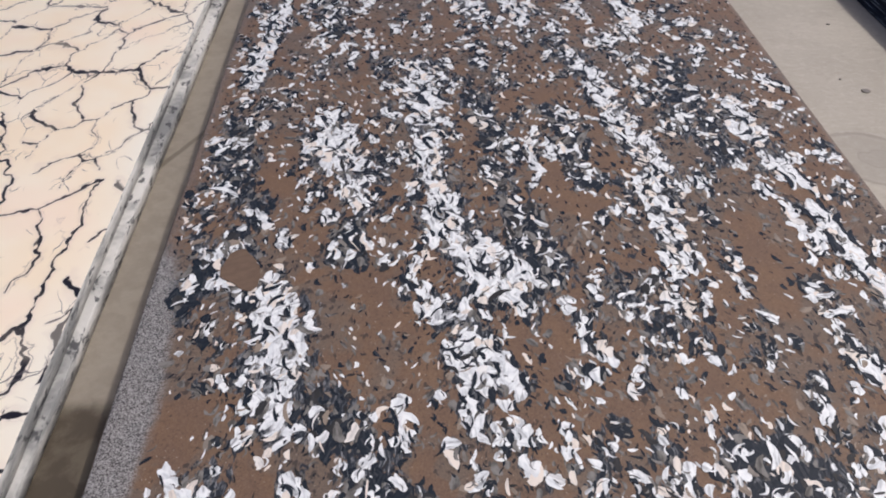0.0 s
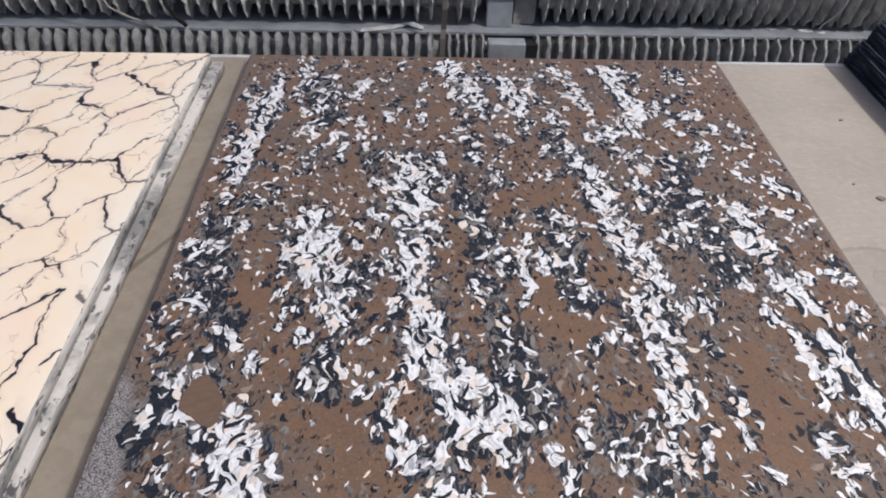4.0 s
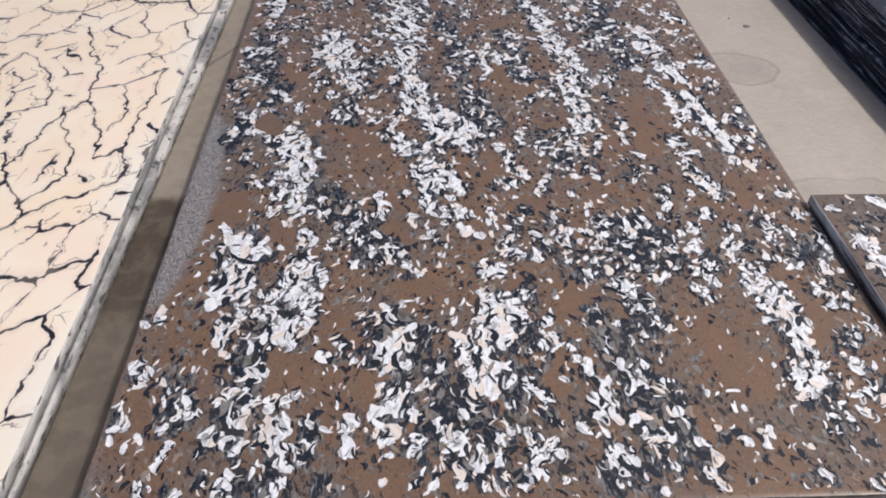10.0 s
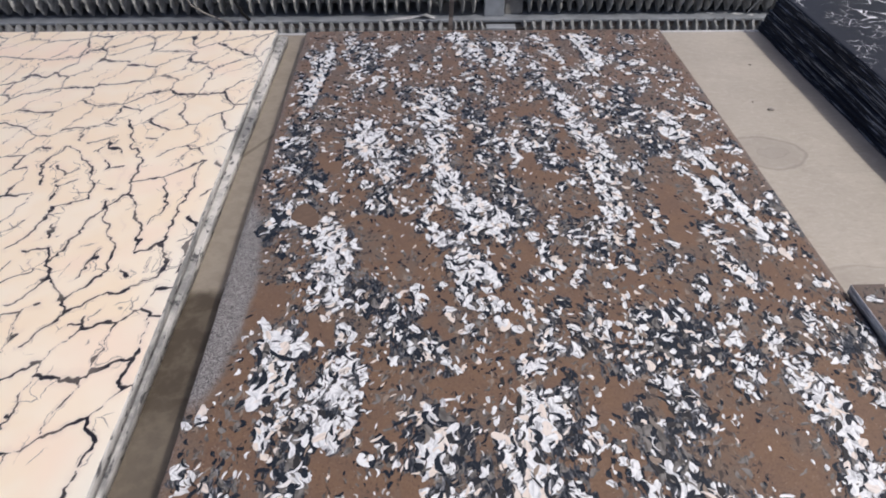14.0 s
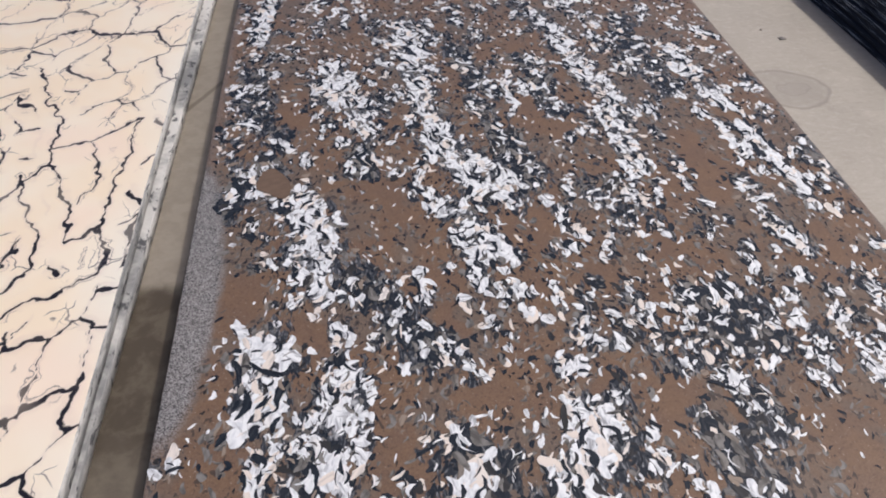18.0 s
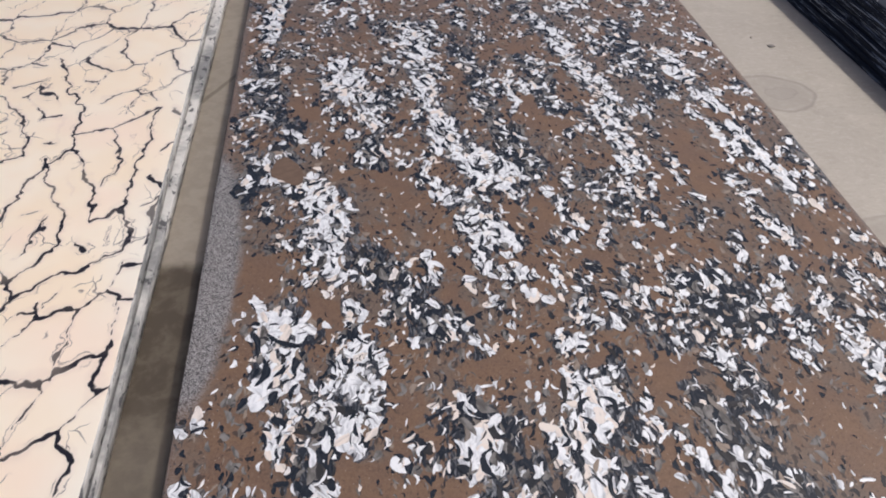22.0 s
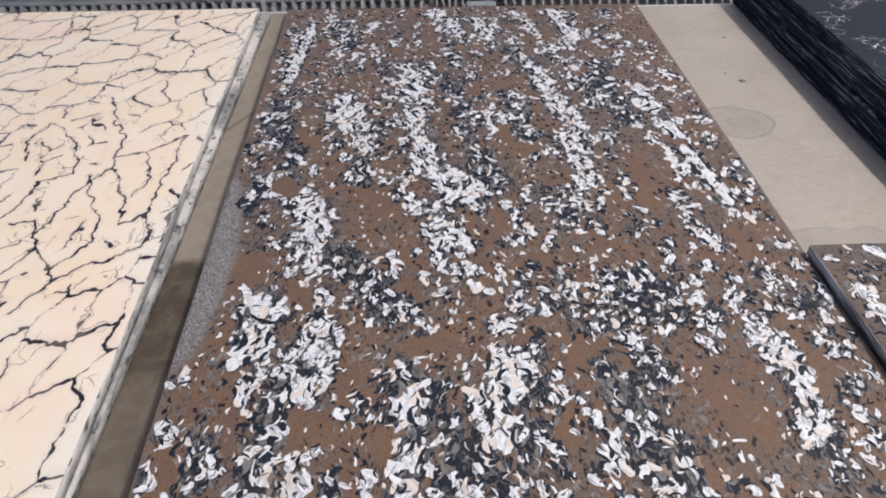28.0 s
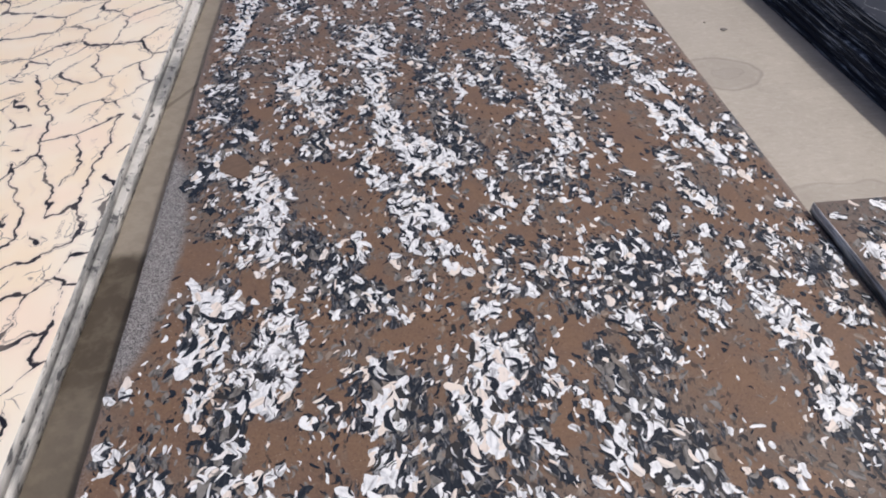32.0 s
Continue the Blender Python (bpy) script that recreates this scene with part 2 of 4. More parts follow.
def scratched_side():
    """Nearly black sawn slab side with thin lengthwise light scratches."""
    k = Nodes("black_sawn_side", 0.7, specular=0.12)
    c = k.warp(k.coord, 3, 0.01)
    line = k.noise(k.stretch(c, 6, 4.5, 210), 1.0, 4.0, 0.7)
    where = k.noise(k.stretch(c, 3, 1.5, 60), 1.0, 3.0, 0.6)
    color = k.mix(where, (0.012, 0.015, 0.025), (0.035, 0.042, 0.060))
    color = k.mix(k.math("MULTIPLY", k.step(line, 0.53, 0.64), k.step(where, 0.34, 0.54)), color, (0.42, 0.46, 0.52))
    k.bump(k.math("ADD", line, k.noise(k.coord, 90, 4.0, 0.7)), 0.8, 0.004)
    return k.done(color)


def black_stone():
    """Black engineered quartz with broken white lightning veins."""
    k = Nodes("black_veined_quartz", 0.42, specular=0.18)
    q = k.warp(k.warp(k.coord, 5, 0.25), 30, 0.03)
    net = k.cells(k.stretch(q, 1.0, 0.8), 7.5, "DISTANCE_TO_EDGE").outputs["Distance"]
    gate = k.step(k.noise(k.vec("ADD", k.coord, (0.4, 0.25, 0)), 4.5, 3.0), 0.52, 0.62)
    thin = k.math("MULTIPLY", k.step(net, 0.017, 0.004), gate)
    fine = k.cells(k.warp(k.coord, 20, 0.06), 21, "DISTANCE_TO_EDGE").outputs["Distance"]
    thin2 = k.math("MULTIPLY", k.step(fine, 0.035, 0.008), k.step(k.noise(k.coord, 7, 2.0), 0.56, 0.66))
    color = k.mix(k.noise(k.coord, 60, 3.0), (0.014, 0.015, 0.021), (0.030, 0.032, 0.042))
    color = k.mix(k.math("MAXIMUM", thin, k.math("MULTIPLY", thin2, 0.8)), color, (0.75, 0.75, 0.78))
    return k.done(color)


def worn_concrete():
    """Pale table top with water stains."""
    k = Nodes("stained_table_top", 0.55, specular=0.3)
    c = k.coord
    big = k.noise(c, 2.2, 4.0, 0.6)
    mid = k.noise(c, 11, 4.0, 0.6)
    color = k.mix(k.step(big, 0.3, 0.7), (0.37, 0.333, 0.282), (0.43, 0.388, 0.33))
    color = k.mix(k.math("MULTIPLY", k.step(mid, 0.5, 0.72), 0.35), color, (0.33, 0.29, 0.24))
    color = k.mix(k.math("MULTIPLY", k.step(k.noise(c, 180, 2.0), 0.6, 0.75), 0.3), color, (0.56, 0.5, 0.43))
    scuff = k.noise(k.warp(k.stretch(c, 1.0, 1.6), 8, 0.1), 42, 5.0, 0.7)
    color = k.mix(k.math("MULTIPLY", k.step(scuff, 0.50, 0.66), 0.28), color, (0.55, 0.51, 0.46))
    color = k.mix(k.math("MULTIPLY", k.step(scuff, 0.46, 0.32), 0.30), color, (0.28, 0.25, 0.22))
    # dried water marks: dark rims round warped discs
    q = k.warp(k.warp(c, 9, 0.07), 45, 0.012)
    for x, y, rx, ry, deep in ((0.885, 1.550, 0.130, 0.110, 0.7), (0.905, 1.545, 0.05, 0.035, 0.4), (1.12, 1.43, 0.16, 0.03, 0.25), (0.96, 0.865, 0.2, 0.065, 0.5)):
        d = k.node("ShaderNodeVectorMath", operation="LENGTH")
        k.put(d.inputs[0], k.stretch(k.vec("SUBTRACT", q, (x, y, 0.6)), 1 / rx, 1 / ry, 0.0))
        d = d.outputs["Value"]
        rim = k.math("MULTIPLY", k.step(d, 0.82, 0.97), k.step(d, 1.06, 0.99))
        color = k.mix(k.math("MULTIPLY", rim, deep * 0.7), color, (0.2, 0.18, 0.155))
        color = k.mix(k.math("MULTIPLY", k.step(d, 1.0, 0.7), deep * 0.5), color, (0.27, 0.243, 0.212))
    # channel between two slabs: browner and darker throughout, damp blotches in its near part
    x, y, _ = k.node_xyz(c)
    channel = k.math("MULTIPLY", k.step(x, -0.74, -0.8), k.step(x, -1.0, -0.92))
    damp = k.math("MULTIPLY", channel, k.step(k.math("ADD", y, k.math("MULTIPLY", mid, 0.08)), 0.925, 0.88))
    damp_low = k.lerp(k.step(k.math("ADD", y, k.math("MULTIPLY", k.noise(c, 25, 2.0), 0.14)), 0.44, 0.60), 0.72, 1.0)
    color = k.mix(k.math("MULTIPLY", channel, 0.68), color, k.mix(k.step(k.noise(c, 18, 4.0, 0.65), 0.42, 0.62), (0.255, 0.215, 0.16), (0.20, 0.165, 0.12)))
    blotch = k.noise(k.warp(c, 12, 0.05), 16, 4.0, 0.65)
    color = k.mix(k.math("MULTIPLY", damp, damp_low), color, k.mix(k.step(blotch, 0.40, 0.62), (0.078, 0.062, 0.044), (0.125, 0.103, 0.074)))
    crack = k.math("ABSOLUTE", k.math("SUBTRACT", k.math("SUBTRACT", y, k.math("MULTIPLY", x, 1.85)), k.math("ADD", 3.195, k.math("MULTIPLY", mid, 0.03))))
    color = k.mix(k.math("MULTIPLY", k.step(crack, 0.022, 0.008), k.math("MULTIPLY", channel, 0.6)), color, (0.11, 0.09, 0.065))
    k.bump(mid, 0.08, 0.002)
    return k.done(color)


def plain(name, color, roughness=0.6, metallic=0.0, vary=0.25, scale=20.0, bump=0.1):
    k = Nodes(name, roughness, metallic)
    n = k.noise(k.coord, scale, 5.0, 0.6)
    low = tuple(c * (1 - vary) for c in color)
    high = tuple(min(0.95, c * (1 + vary)) for c in color)
    fine = k.noise(k.coord, scale * 9, 2.0)
    k.bump(fine, bump, 0.002)
    return k.done(k.mix(k.step(n, 0.3, 0.7), low, high))


M_BROWN = ground_stone()
M_OFFCUT = ground_stone("taupe_quartz_ground", ((0.135, 0.105, 0.088), (0.165, 0.118, 0.092)))
M_SHARD = {
    "pale": shard_stone("white_shard", (0.70, 0.71, 0.73), (0.88, 0.88, 0.88), (0.80, 0.71, 0.63), 0.8, (0.26, 0.26, 0.27)),
    "dark": shard_stone("black_shard", (0.014, 0.018, 0.026), (0.024, 0.029, 0.038), (0.040, 0.038, 0.038), 0.35, (0.12, 0.12, 0.13)),
    "grey": shard_stone("grey_shard", (0.13, 0.12, 0.11), (0.24, 0.225, 0.21), (0.30, 0.24, 0.19), 0.8, (0.05, 0.047, 0.046)),
}
M_PEBBLE = shard_stone("brown_pebble_stone", (0.155, 0.105, 0.074), (0.175, 0.118, 0.082), (0.18, 0.12, 0.082), 0.25, (0.10, 0.066, 0.05))
M_CREAM = vein_stone()
M_BLACK = black_stone()
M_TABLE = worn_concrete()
M_BROWN_SIDE = sawn_side("brown_sawn_side", (0.20, 0.155, 0.125), (0.03, 0.028, 0.03))
M_OFFCUT_SIDE = sawn_side("offcut_sawn_side", (0.85, 0.83, 0.80), (0.10, 0.095, 0.09))
M_CREAM_SIDE = chipped_side()
M_BLACK_SIDE = scratched_side()
M_BELLOWS = plain("dusty_grey_bellows", (0.47, 0.46, 0.435), 0.75, vary=0.35, scale=18, bump=0.2)
M_BELLOWS_LOW = plain("blue_grey_bellows", (0.25, 0.255, 0.255), 0.7, vary=0.3, scale=18, bump=0.2)
M_LEDGE = plain("blue_grey_sheet_metal", (0.34, 0.36, 0.385), 0.5, 0.1, 0.22, 7)
M_BRACKET = plain("pale_grey_painted_metal", (0.56, 0.55, 0.52), 0.5, 0.1, 0.2, 12)
M_TRIM = plain("white_edge_strip", (0.50, 0.505, 0.50), 0.5, 0.0, 0.12, 15)
M_CABLE = plain("dusty_grey_cable", (0.32, 0.30, 0.27), 0.6)
M_STRAP = plain("brown_strap", (0.15, 0.128, 0.116), 0.7)
M_RUBBER = plain("black_rubber", (0.015, 0.015, 0.017), 0.6)
M_FILM = plain("torn_white_film", (0.6, 0.6, 0.6), 0.35)
M_FLOOR = plain("hall_floor", (0.22, 0.21, 0.195), 0.7, vary=0.2, scale=1.5)
M_WALL = plain("hall_wall", (0.45, 0.45, 0.44), 0.8, vary=0.1, scale=2)
M_POST = plain("beige_post", (0.45, 0.40, 0.33), 0.6)


# ---- mesh helpers ----
def mesh_object(name, bm, material, parent=None, label=""):
    me = bpy.data.meshes.new(name)
    bm.normal_update()
    bm.to_mesh(me)
    bm.free()
    for m in (material if isinstance(material, (list, tuple)) else (material,)):
        me.materials.append(m)
    ob = new(name, me)
    ob.parent = parent
    if label:
        ob["label"] = label
    return ob


def part(name, bm, material, parent, label=""):
    return mesh_object(name, bm, material, parent, label)


def box(x0, x1, y0, y1, z0, z1, bevel=0.0):
    bm = bmesh.new()
    bmesh.ops.create_cube(bm, size=1, matrix=Matrix.LocRotScale(((x0 + x1) / 2, (y0 + y1) / 2, (z0 + z1) / 2), None, (x1 - x0, y1 - y0, z1 - z0)))
    if bevel:
        bmesh.ops.bevel(bm, geom=bm.edges[:], offset=bevel, segments=2, affect="EDGES", profile=0.7)
    return bm


def tube(points, radius, sides=8):
    """A round bar along a list of points."""
    bm = bmesh.new()
    pts = [Vector(p) for p in points]
    rings = []
    for i, p in enumerate(pts):
        way = (pts[min(i + 1, len(pts) - 1)] - pts[max(i - 1, 0)]).normalized()
        side = way.cross(Vector((0.3, 0.9, 0.31))).normalized()
        up = way.cross(side)
        rings.append([bm.verts.new(p + radius * (math.cos(a) * side + math.sin(a) * up)) for a in (2 * math.pi * j / sides for j in range(sides))])
    for a, b in zip(rings, rings[1:]):
        for j in range(sides):
            bm.faces.new((a[j], a[(j + 1) % sides], b[(j + 1) % sides], b[j]))
    bm.faces.new(rings[0][::-1])
    bm.faces.new(rings[-1])
    for f in bm.faces:
        f.smooth = True
    return bm


def wave(x, seed):
    """A cheap uneven line, in -1 .. 1."""
    return (np.sin(x * 3.1 + seed) + np.sin(x * 7.7 + seed * 2.3) * 0.6 + np.sin(x * 23.0 + seed * 5.1) * 0.35 + np.sin(x * 61.0 + seed * 1.7) * 0.2 + np.sin(x * 173.0 + seed * 3.1) * 0.14) / 2.29


def slab(name, x0, x1, y0, y1, z0, z1, materials, cell, jag, seed, fields=None, focus=None):
    """A stone slab: a fine top sheet with softly broken arris, four sawn sides and an underside. focus: (x, y) limits of the finely cut part."""
    def ticks(a, b, limits):
        lo, hi = limits if limits else (a, b)
        lo, hi = max(a, lo), min(b, hi)
        coarse = 0.08
        left = np.arange(a, lo, coarse) if lo > a else np.array([])
        mid = np.linspace(lo, hi, max(2, int(round((hi - lo) / cell)) + 1))
        right = np.arange(hi, b, coarse)[1:] if hi < b else np.array([])
        end = np.array([b]) if hi < b else np.array([])
        return np.concatenate((left, mid, right, end))
    xs, ys = ticks(x0, x1, focus[0] if focus else None), ticks(y0, y1, focus[1] if focus else None)
    nx, ny = len(xs), len(ys)
    gx, gy = np.meshgrid(xs, ys, indexing="ij")
    # uneven outline: the border rows move by a few millimetres
    fall = 0.03
    gx = gx + jag * wave(gy, seed) * np.clip(1 - (gx - x0) / fall, 0, 1) + jag * wave(gy, seed + 9) * np.clip(1 - (x1 - gx) / fall, 0, 1)
    gy = gy + jag * wave(gx, seed + 4) * np.clip(1 - (gy - y0) / fall, 0, 1) + jag * wave(gx, seed + 6) * np.clip(1 - (y1 - gy) / fall, 0, 1)
    gz = np.full_like(gx, z1)
    verts = np.stack((gx, gy, gz), -1).reshape(-1, 3)
    index = np.arange(nx * ny).reshape(nx, ny)
    quads = np.stack((index[:-1, :-1], index[1:, :-1], index[1:, 1:], index[:-1, 1:]), -1).reshape(-1, 4)
    ring = np.concatenate((index[:, 0], index[-1, 1:], index[-2::-1, -1], index[0, -2:0:-1]))
    n, m = len(verts), len(ring)
    c = np.array([(x0 + x1) / 2, (y0 + y1) / 2, 0])
    out = verts[ring] - c
    out = out / np.abs(out).max(axis=0, keepdims=True)
    # arris, side with a slight saw bow, underside
    arris = verts[ring] + 0.0015 * np.sign(out) * (np.abs(out) > 0.97) + np.array([0, 0, -0.0022])
    foot = arris.copy()
    foot[:, 2] = z0
    verts = np.concatenate((verts, arris, foot))
    a, b, d = ring, n + np.arange(m), n + m + np.arange(m)
    roll = lambda v: np.roll(v, -1)
    bevel = np.stack((a, b, roll(b), roll(a)), -1)
    side = np.stack((b, d, roll(d), roll(b)), -1)
    faces = np.concatenate((quads, bevel, side))
    me = bpy.data.meshes.new(name)
    me.vertices.add(len(verts))
    me.vertices.foreach_set("co", verts.astype(np.float32).ravel())
    loops = faces.ravel()
    under = d[::-1]
    me.loops.add(len(loops) + m)
    me.loops.foreach_set("vertex_index", np.concatenate((loops, under)).astype(np.int32))
    me.polygons.add(len(faces) + 1)
    starts = np.concatenate((np.arange(len(faces)) * 4, [len(loops)]))
    me.polygons.foreach_set("loop_start", starts.astype(np.int32))
    slot = np.zeros(len(faces) + 1, dtype=np.int32)
    slot[len(quads):] = 1
    me.polygons.foreach_set("material_index", slot)
    me.update(calc_edges=True)
    me.validate()
    for m_ in materials:
        me.materials.append(m_)
    if fields:
        for key, value in fields(verts[:, 0], verts[:, 1]).items():
            if value.ndim == 2:
                at = me.color_attributes.new(key, "FLOAT_COLOR", "POINT")
                at.data.foreach_set("color", value.astype(np.float32).ravel())
            else:
                at = me.attributes.new(key, "FLOAT", "POINT")
                at.data.foreach_set("value", value.astype(np.float32))
    return new(name, me)


def brush(x, y, strokes, wide=1.0):
    """How strongly soft strokes (x0, y0, x1, y1, half width, strength) cover the points; they reach further along y, the way the stone was poured."""
    total = np.zeros_like(x)
    for x0, y0, x1, y1, w, s in strokes:
        dx, dy = x1 - x0, (y1 - y0) * 0.62
        t = np.clip(((x - x0) * dx + (y - y0) * 0.62 * dy) / max(dx * dx + dy * dy, 1e-6), 0, 1)
        d = np.hypot(x - x0 - t * dx, (y - y0) * 0.62 - t * dy)
        total = np.maximum(total, s * np.clip(1.45 - d / (w * wide) * 0.95, 0, 1))
    return total


def cloud(x, y, pitch, seed):
    """Smooth random values, 0 .. 1, on a lattice of the given pitch."""
    table = np.random.default_rng(seed).random((64, 64))
    u, v = x / pitch + 900.5, y / pitch + 900.5
    i, j = np.floor(u).astype(int), np.floor(v).astype(int)
    f, g = u - i, v - j
    f, g = f * f * (3 - 2 * f), g * g * (3 - 2 * g)
    i0, i1, j0, j1 = i % 64, (i + 1) % 64, j % 64, (j + 1) % 64
    return (table[i0, j0] * (1 - f) + table[i1, j0] * f) * (1 - g) + (table[i0, j1] * (1 - f) + table[i1, j1] * f) * g


def rise(value, low, high):
    t = np.clip((value - low) / (high - low), 0, 1)
    return t * t * (3 - 2 * t)


def scatter(x0, x1, y0, y1, dx, dy, seed):
    """A jittered brick lattice of sites with the height level of each."""
    rng = np.random.default_rng(seed)
    nx, ny = int((x1 - x0) / dx), int((y1 - y0) / dy)
    i, j = np.meshgrid(np.arange(nx), np.arange(ny), indexing="ij")
    x = x0 + (i + 0.5 + 0.5 * (j % 2) + rng.uniform(-0.42, 0.42, i.shape)) * dx
    y = y0 + (j + 0.5 + rng.uniform(-0.42, 0.42, i.shape)) * dy
    order = np.random.default_rng(seed + 1).permutation(16)
    return x.ravel(), y.ravel(), order[(i % 4) * 4 + j % 4].ravel(), rng


def shard_table(area, fields, pale_strokes, dark_strokes, size, seed):
    """All shards of a slab as rows of kind (0 pale, 1 dark, 2 grey), x, y, length, width, angle, bend, level."""
    x0, x1, y0, y1 = area
    rows = []
    for layer, (dx, dy) in enumerate(((0.0195 * size, 0.031 * size), (0.0105 * size, 0.0165 * size))):
        x, y, level, rng = scatter(x0, x1, y0, y1, dx, dy, seed + layer * 7)
        f = fields(x, y)
        p, d, q = f["drift"][:, 0], f["drift"][:, 1], f["drift"][:, 2]
        quiet = 1 - rise(q, 0.25, 0.5)
        c1, c2 = cloud(x, y * 0.6, 0.07, seed + 3), cloud(x, y * 0.6, 0.055, seed + 4)
        fade = 1 - np.clip(f["raw"] * 1.6, 0, 1)
        if layer == 0:
            pp = quiet * (0.02 + 0.16 * rise(c1, 0.5, 0.8)) + 0.74 * p * (1 - 0.45 * d)
            pd = quiet * (0.12 + 0.26 * rise(c2, 0.5, 0.8)) + 0.60 * d + 0.12 * p
            pg = quiet * 0.20 + 0.12 * (p + d)
        else:
            pp = 0.012 + quiet * (0.05 + 0.06 * rise(c1, 0.5, 0.8)) + 0.15 * np.maximum(p, d)
            pd = 0.025 + quiet * (0.07 + 0.13 * rise(c2, 0.4, 0.8)) + 0.26 * np.maximum(p * 0.9, d)
            pg = 0.015 + quiet * 0.13 + 0.12 * np.maximum(p, d)
        full = np.maximum(1.0, (pp + pd + pg) / 0.97)
        r = rng.random(len(x)) * full / np.maximum(fade, 1e-3)
        kind = np.where(r < pp, 0, np.where(r < pp + pd, 1, np.where(r < pp + pd + pg, 2, 3)))
        crowd = np.where(kind == 0, 0.72 + 0.5 * p, np.where(kind == 1, 0.60 + 0.55 * d, 0.75))
        lean = np.pi / 2 + 1.5 * (cloud(x, y, 0.16, seed + 5) - 0.5) + rng.normal(0, 0.55, len(x))
        if layer == 0:
            length, width = dy * rng.uniform(0.65, 1.45, len(x)) * crowd, dx * rng.uniform(0.4, 1.0, len(x)) * crowd
        else:
            length, width = dy * rng.uniform(0.7, 1.7, len(x)) * crowd, dx * rng.uniform(0.3, 0.8, len(x)) * crowd
        bend = rng.normal(0, 0.13, len(x))
        keep = kind < 3
        rows.append(np.stack((kind, x, y, length, width, lean, bend, level + 16 * layer), -1)[keep])
    # the marked gatherings: shards strung along each stroke, with splinters of the other kind beside them
    rng = np.random.default_rng(seed + 20)
    for kind, strokes, base in ((1, dark_strokes, 32), (0, pale_strokes, 48)):
        chosen = []
        for n, (ax, ay, bx, by, w, s) in enumerate(strokes):
            if s < 0.55 or w > 0.024:
                continue
            far = math.hypot(bx - ax, by - ay)
            count = 1 if far < 1.6 * w else max(2, int(round(far / (1.9 * w))))
            for i in range(count):
                t = 0.5 if count == 1 else i / (count - 1)
                cx, cy = ax + t * (bx - ax), ay + t * (by - ay)
                way = math.atan2(by - ay, bx - ax) if far > 1.2 * w else math.pi / 2 + rng.normal(0, 0.4)
                long = (far if count == 1 else 0.0) + (3.0 if kind == 0 else 2.7) * w * rng.uniform(0.85, 1.15)
                side = Vector((-math.sin(way), math.cos(way)))
                own = (n * 3 + i) % 16
                pieces = 1 if w < 0.008 else 2 if w < 0.0115 else 0
                crowd = 0 if pieces else int(round(1.15 * (w / 0.0078) ** 2))
                for j in range(crowd):
                    # a packed drift: petals on a sunflower spiral
                    r, turn = math.sqrt((j + 0.5) / crowd) * w, j * 2.4 + n
                    px, py = cx + r * math.cos(turn) + rng.normal(0, 0.002), cy + 1.5 * r * math.sin(turn) + rng.normal(0, 0.003)
                    mine = kind if kind == 0 or j % 4 else 2 if j % 8 else 0
                    chosen.append((mine, px, py, rng.uniform(0.020, 0.044), rng.uniform(0.012, 0.021) * (1.0 if s < 0.98 else 1.25), math.pi / 2 + rng.normal(0, 0.6), rng.normal(0, 0.11), base + (own + 7 * j) % 16))
                for j in range(pieces):
                    off = (j - (pieces - 1) / 2) * 1.75 * w / pieces + rng.normal(0, 0.08) * w
                    slip = rng.normal(0, 0.28) * w
                    chosen.append((kind, cx + side.x * off + math.cos(way) * slip, cy + side.y * off + math.sin(way) * slip, long * rng.uniform(0.75, 1.05), (2.15 if s < 0.98 else 2.6) * w / pieces ** 0.87 * rng.uniform(0.8, 1.2), way + rng.normal(0, 0.22), rng.normal(0, 0.09), base + (own + 5 * j) % 16))
                for sign in (-1, 1):
                    if rng.random() < (0.8 if s < 0.98 else 0.45):
                        off, slip = sign * w * rng.uniform(0.95, 1.35), rng.normal(0, 0.6) * w
                        other = 1 - kind if rng.random() < (0.85 if kind == 0 else 0.35) else 2
                        chosen.append((other, cx + side.x * off + math.cos(way) * slip, cy + side.y * off + math.sin(way) * slip, long * rng.uniform(0.5, 0.95), w * rng.uniform(0.35, 0.8), way + rng.normal(0, 0.2), sign * -0.12 + rng.normal(0, 0.06), 64 + (own + 3 * sign) % 16))
                if w > 0.007 and rng.random() < (0.7 if s < 0.98 else 0.5):
                    chosen.append((1 - kind if rng.random() < 0.7 else 2, cx + rng.normal(0, 0.35) * w, cy + rng.normal(0, 0.5) * w, w * rng.uniform(1.2, 2.4), w * rng.uniform(0.12, 0.26), way + rng.normal(0, 0.5), rng.normal(0, 0.15), 96 + own))
                if rng.random() < (0.4 if s < 0.98 else 0.15):
                    other = 1 - kind if rng.random() < 0.6 else 2
                    chosen.append((other, cx + rng.normal(0, 0.5) * w, cy + rng.normal(0, 0.7) * w, w * rng.uniform(0.8, 1.8), w * rng.uniform(0.2, 0.45), rng.uniform(0, 3.1), rng.normal(0, 0.15), 80 + own))
        if chosen:
            chosen = np.array(chosen)
            calm = fields(chosen[:, 1], chosen[:, 2])["drift"][:, 2] > 0.6
            rows.append(chosen[~(calm & ((chosen[:, 0] != kind) | (chosen[:, 7] > 63)))])
    return np.concatenate(rows)


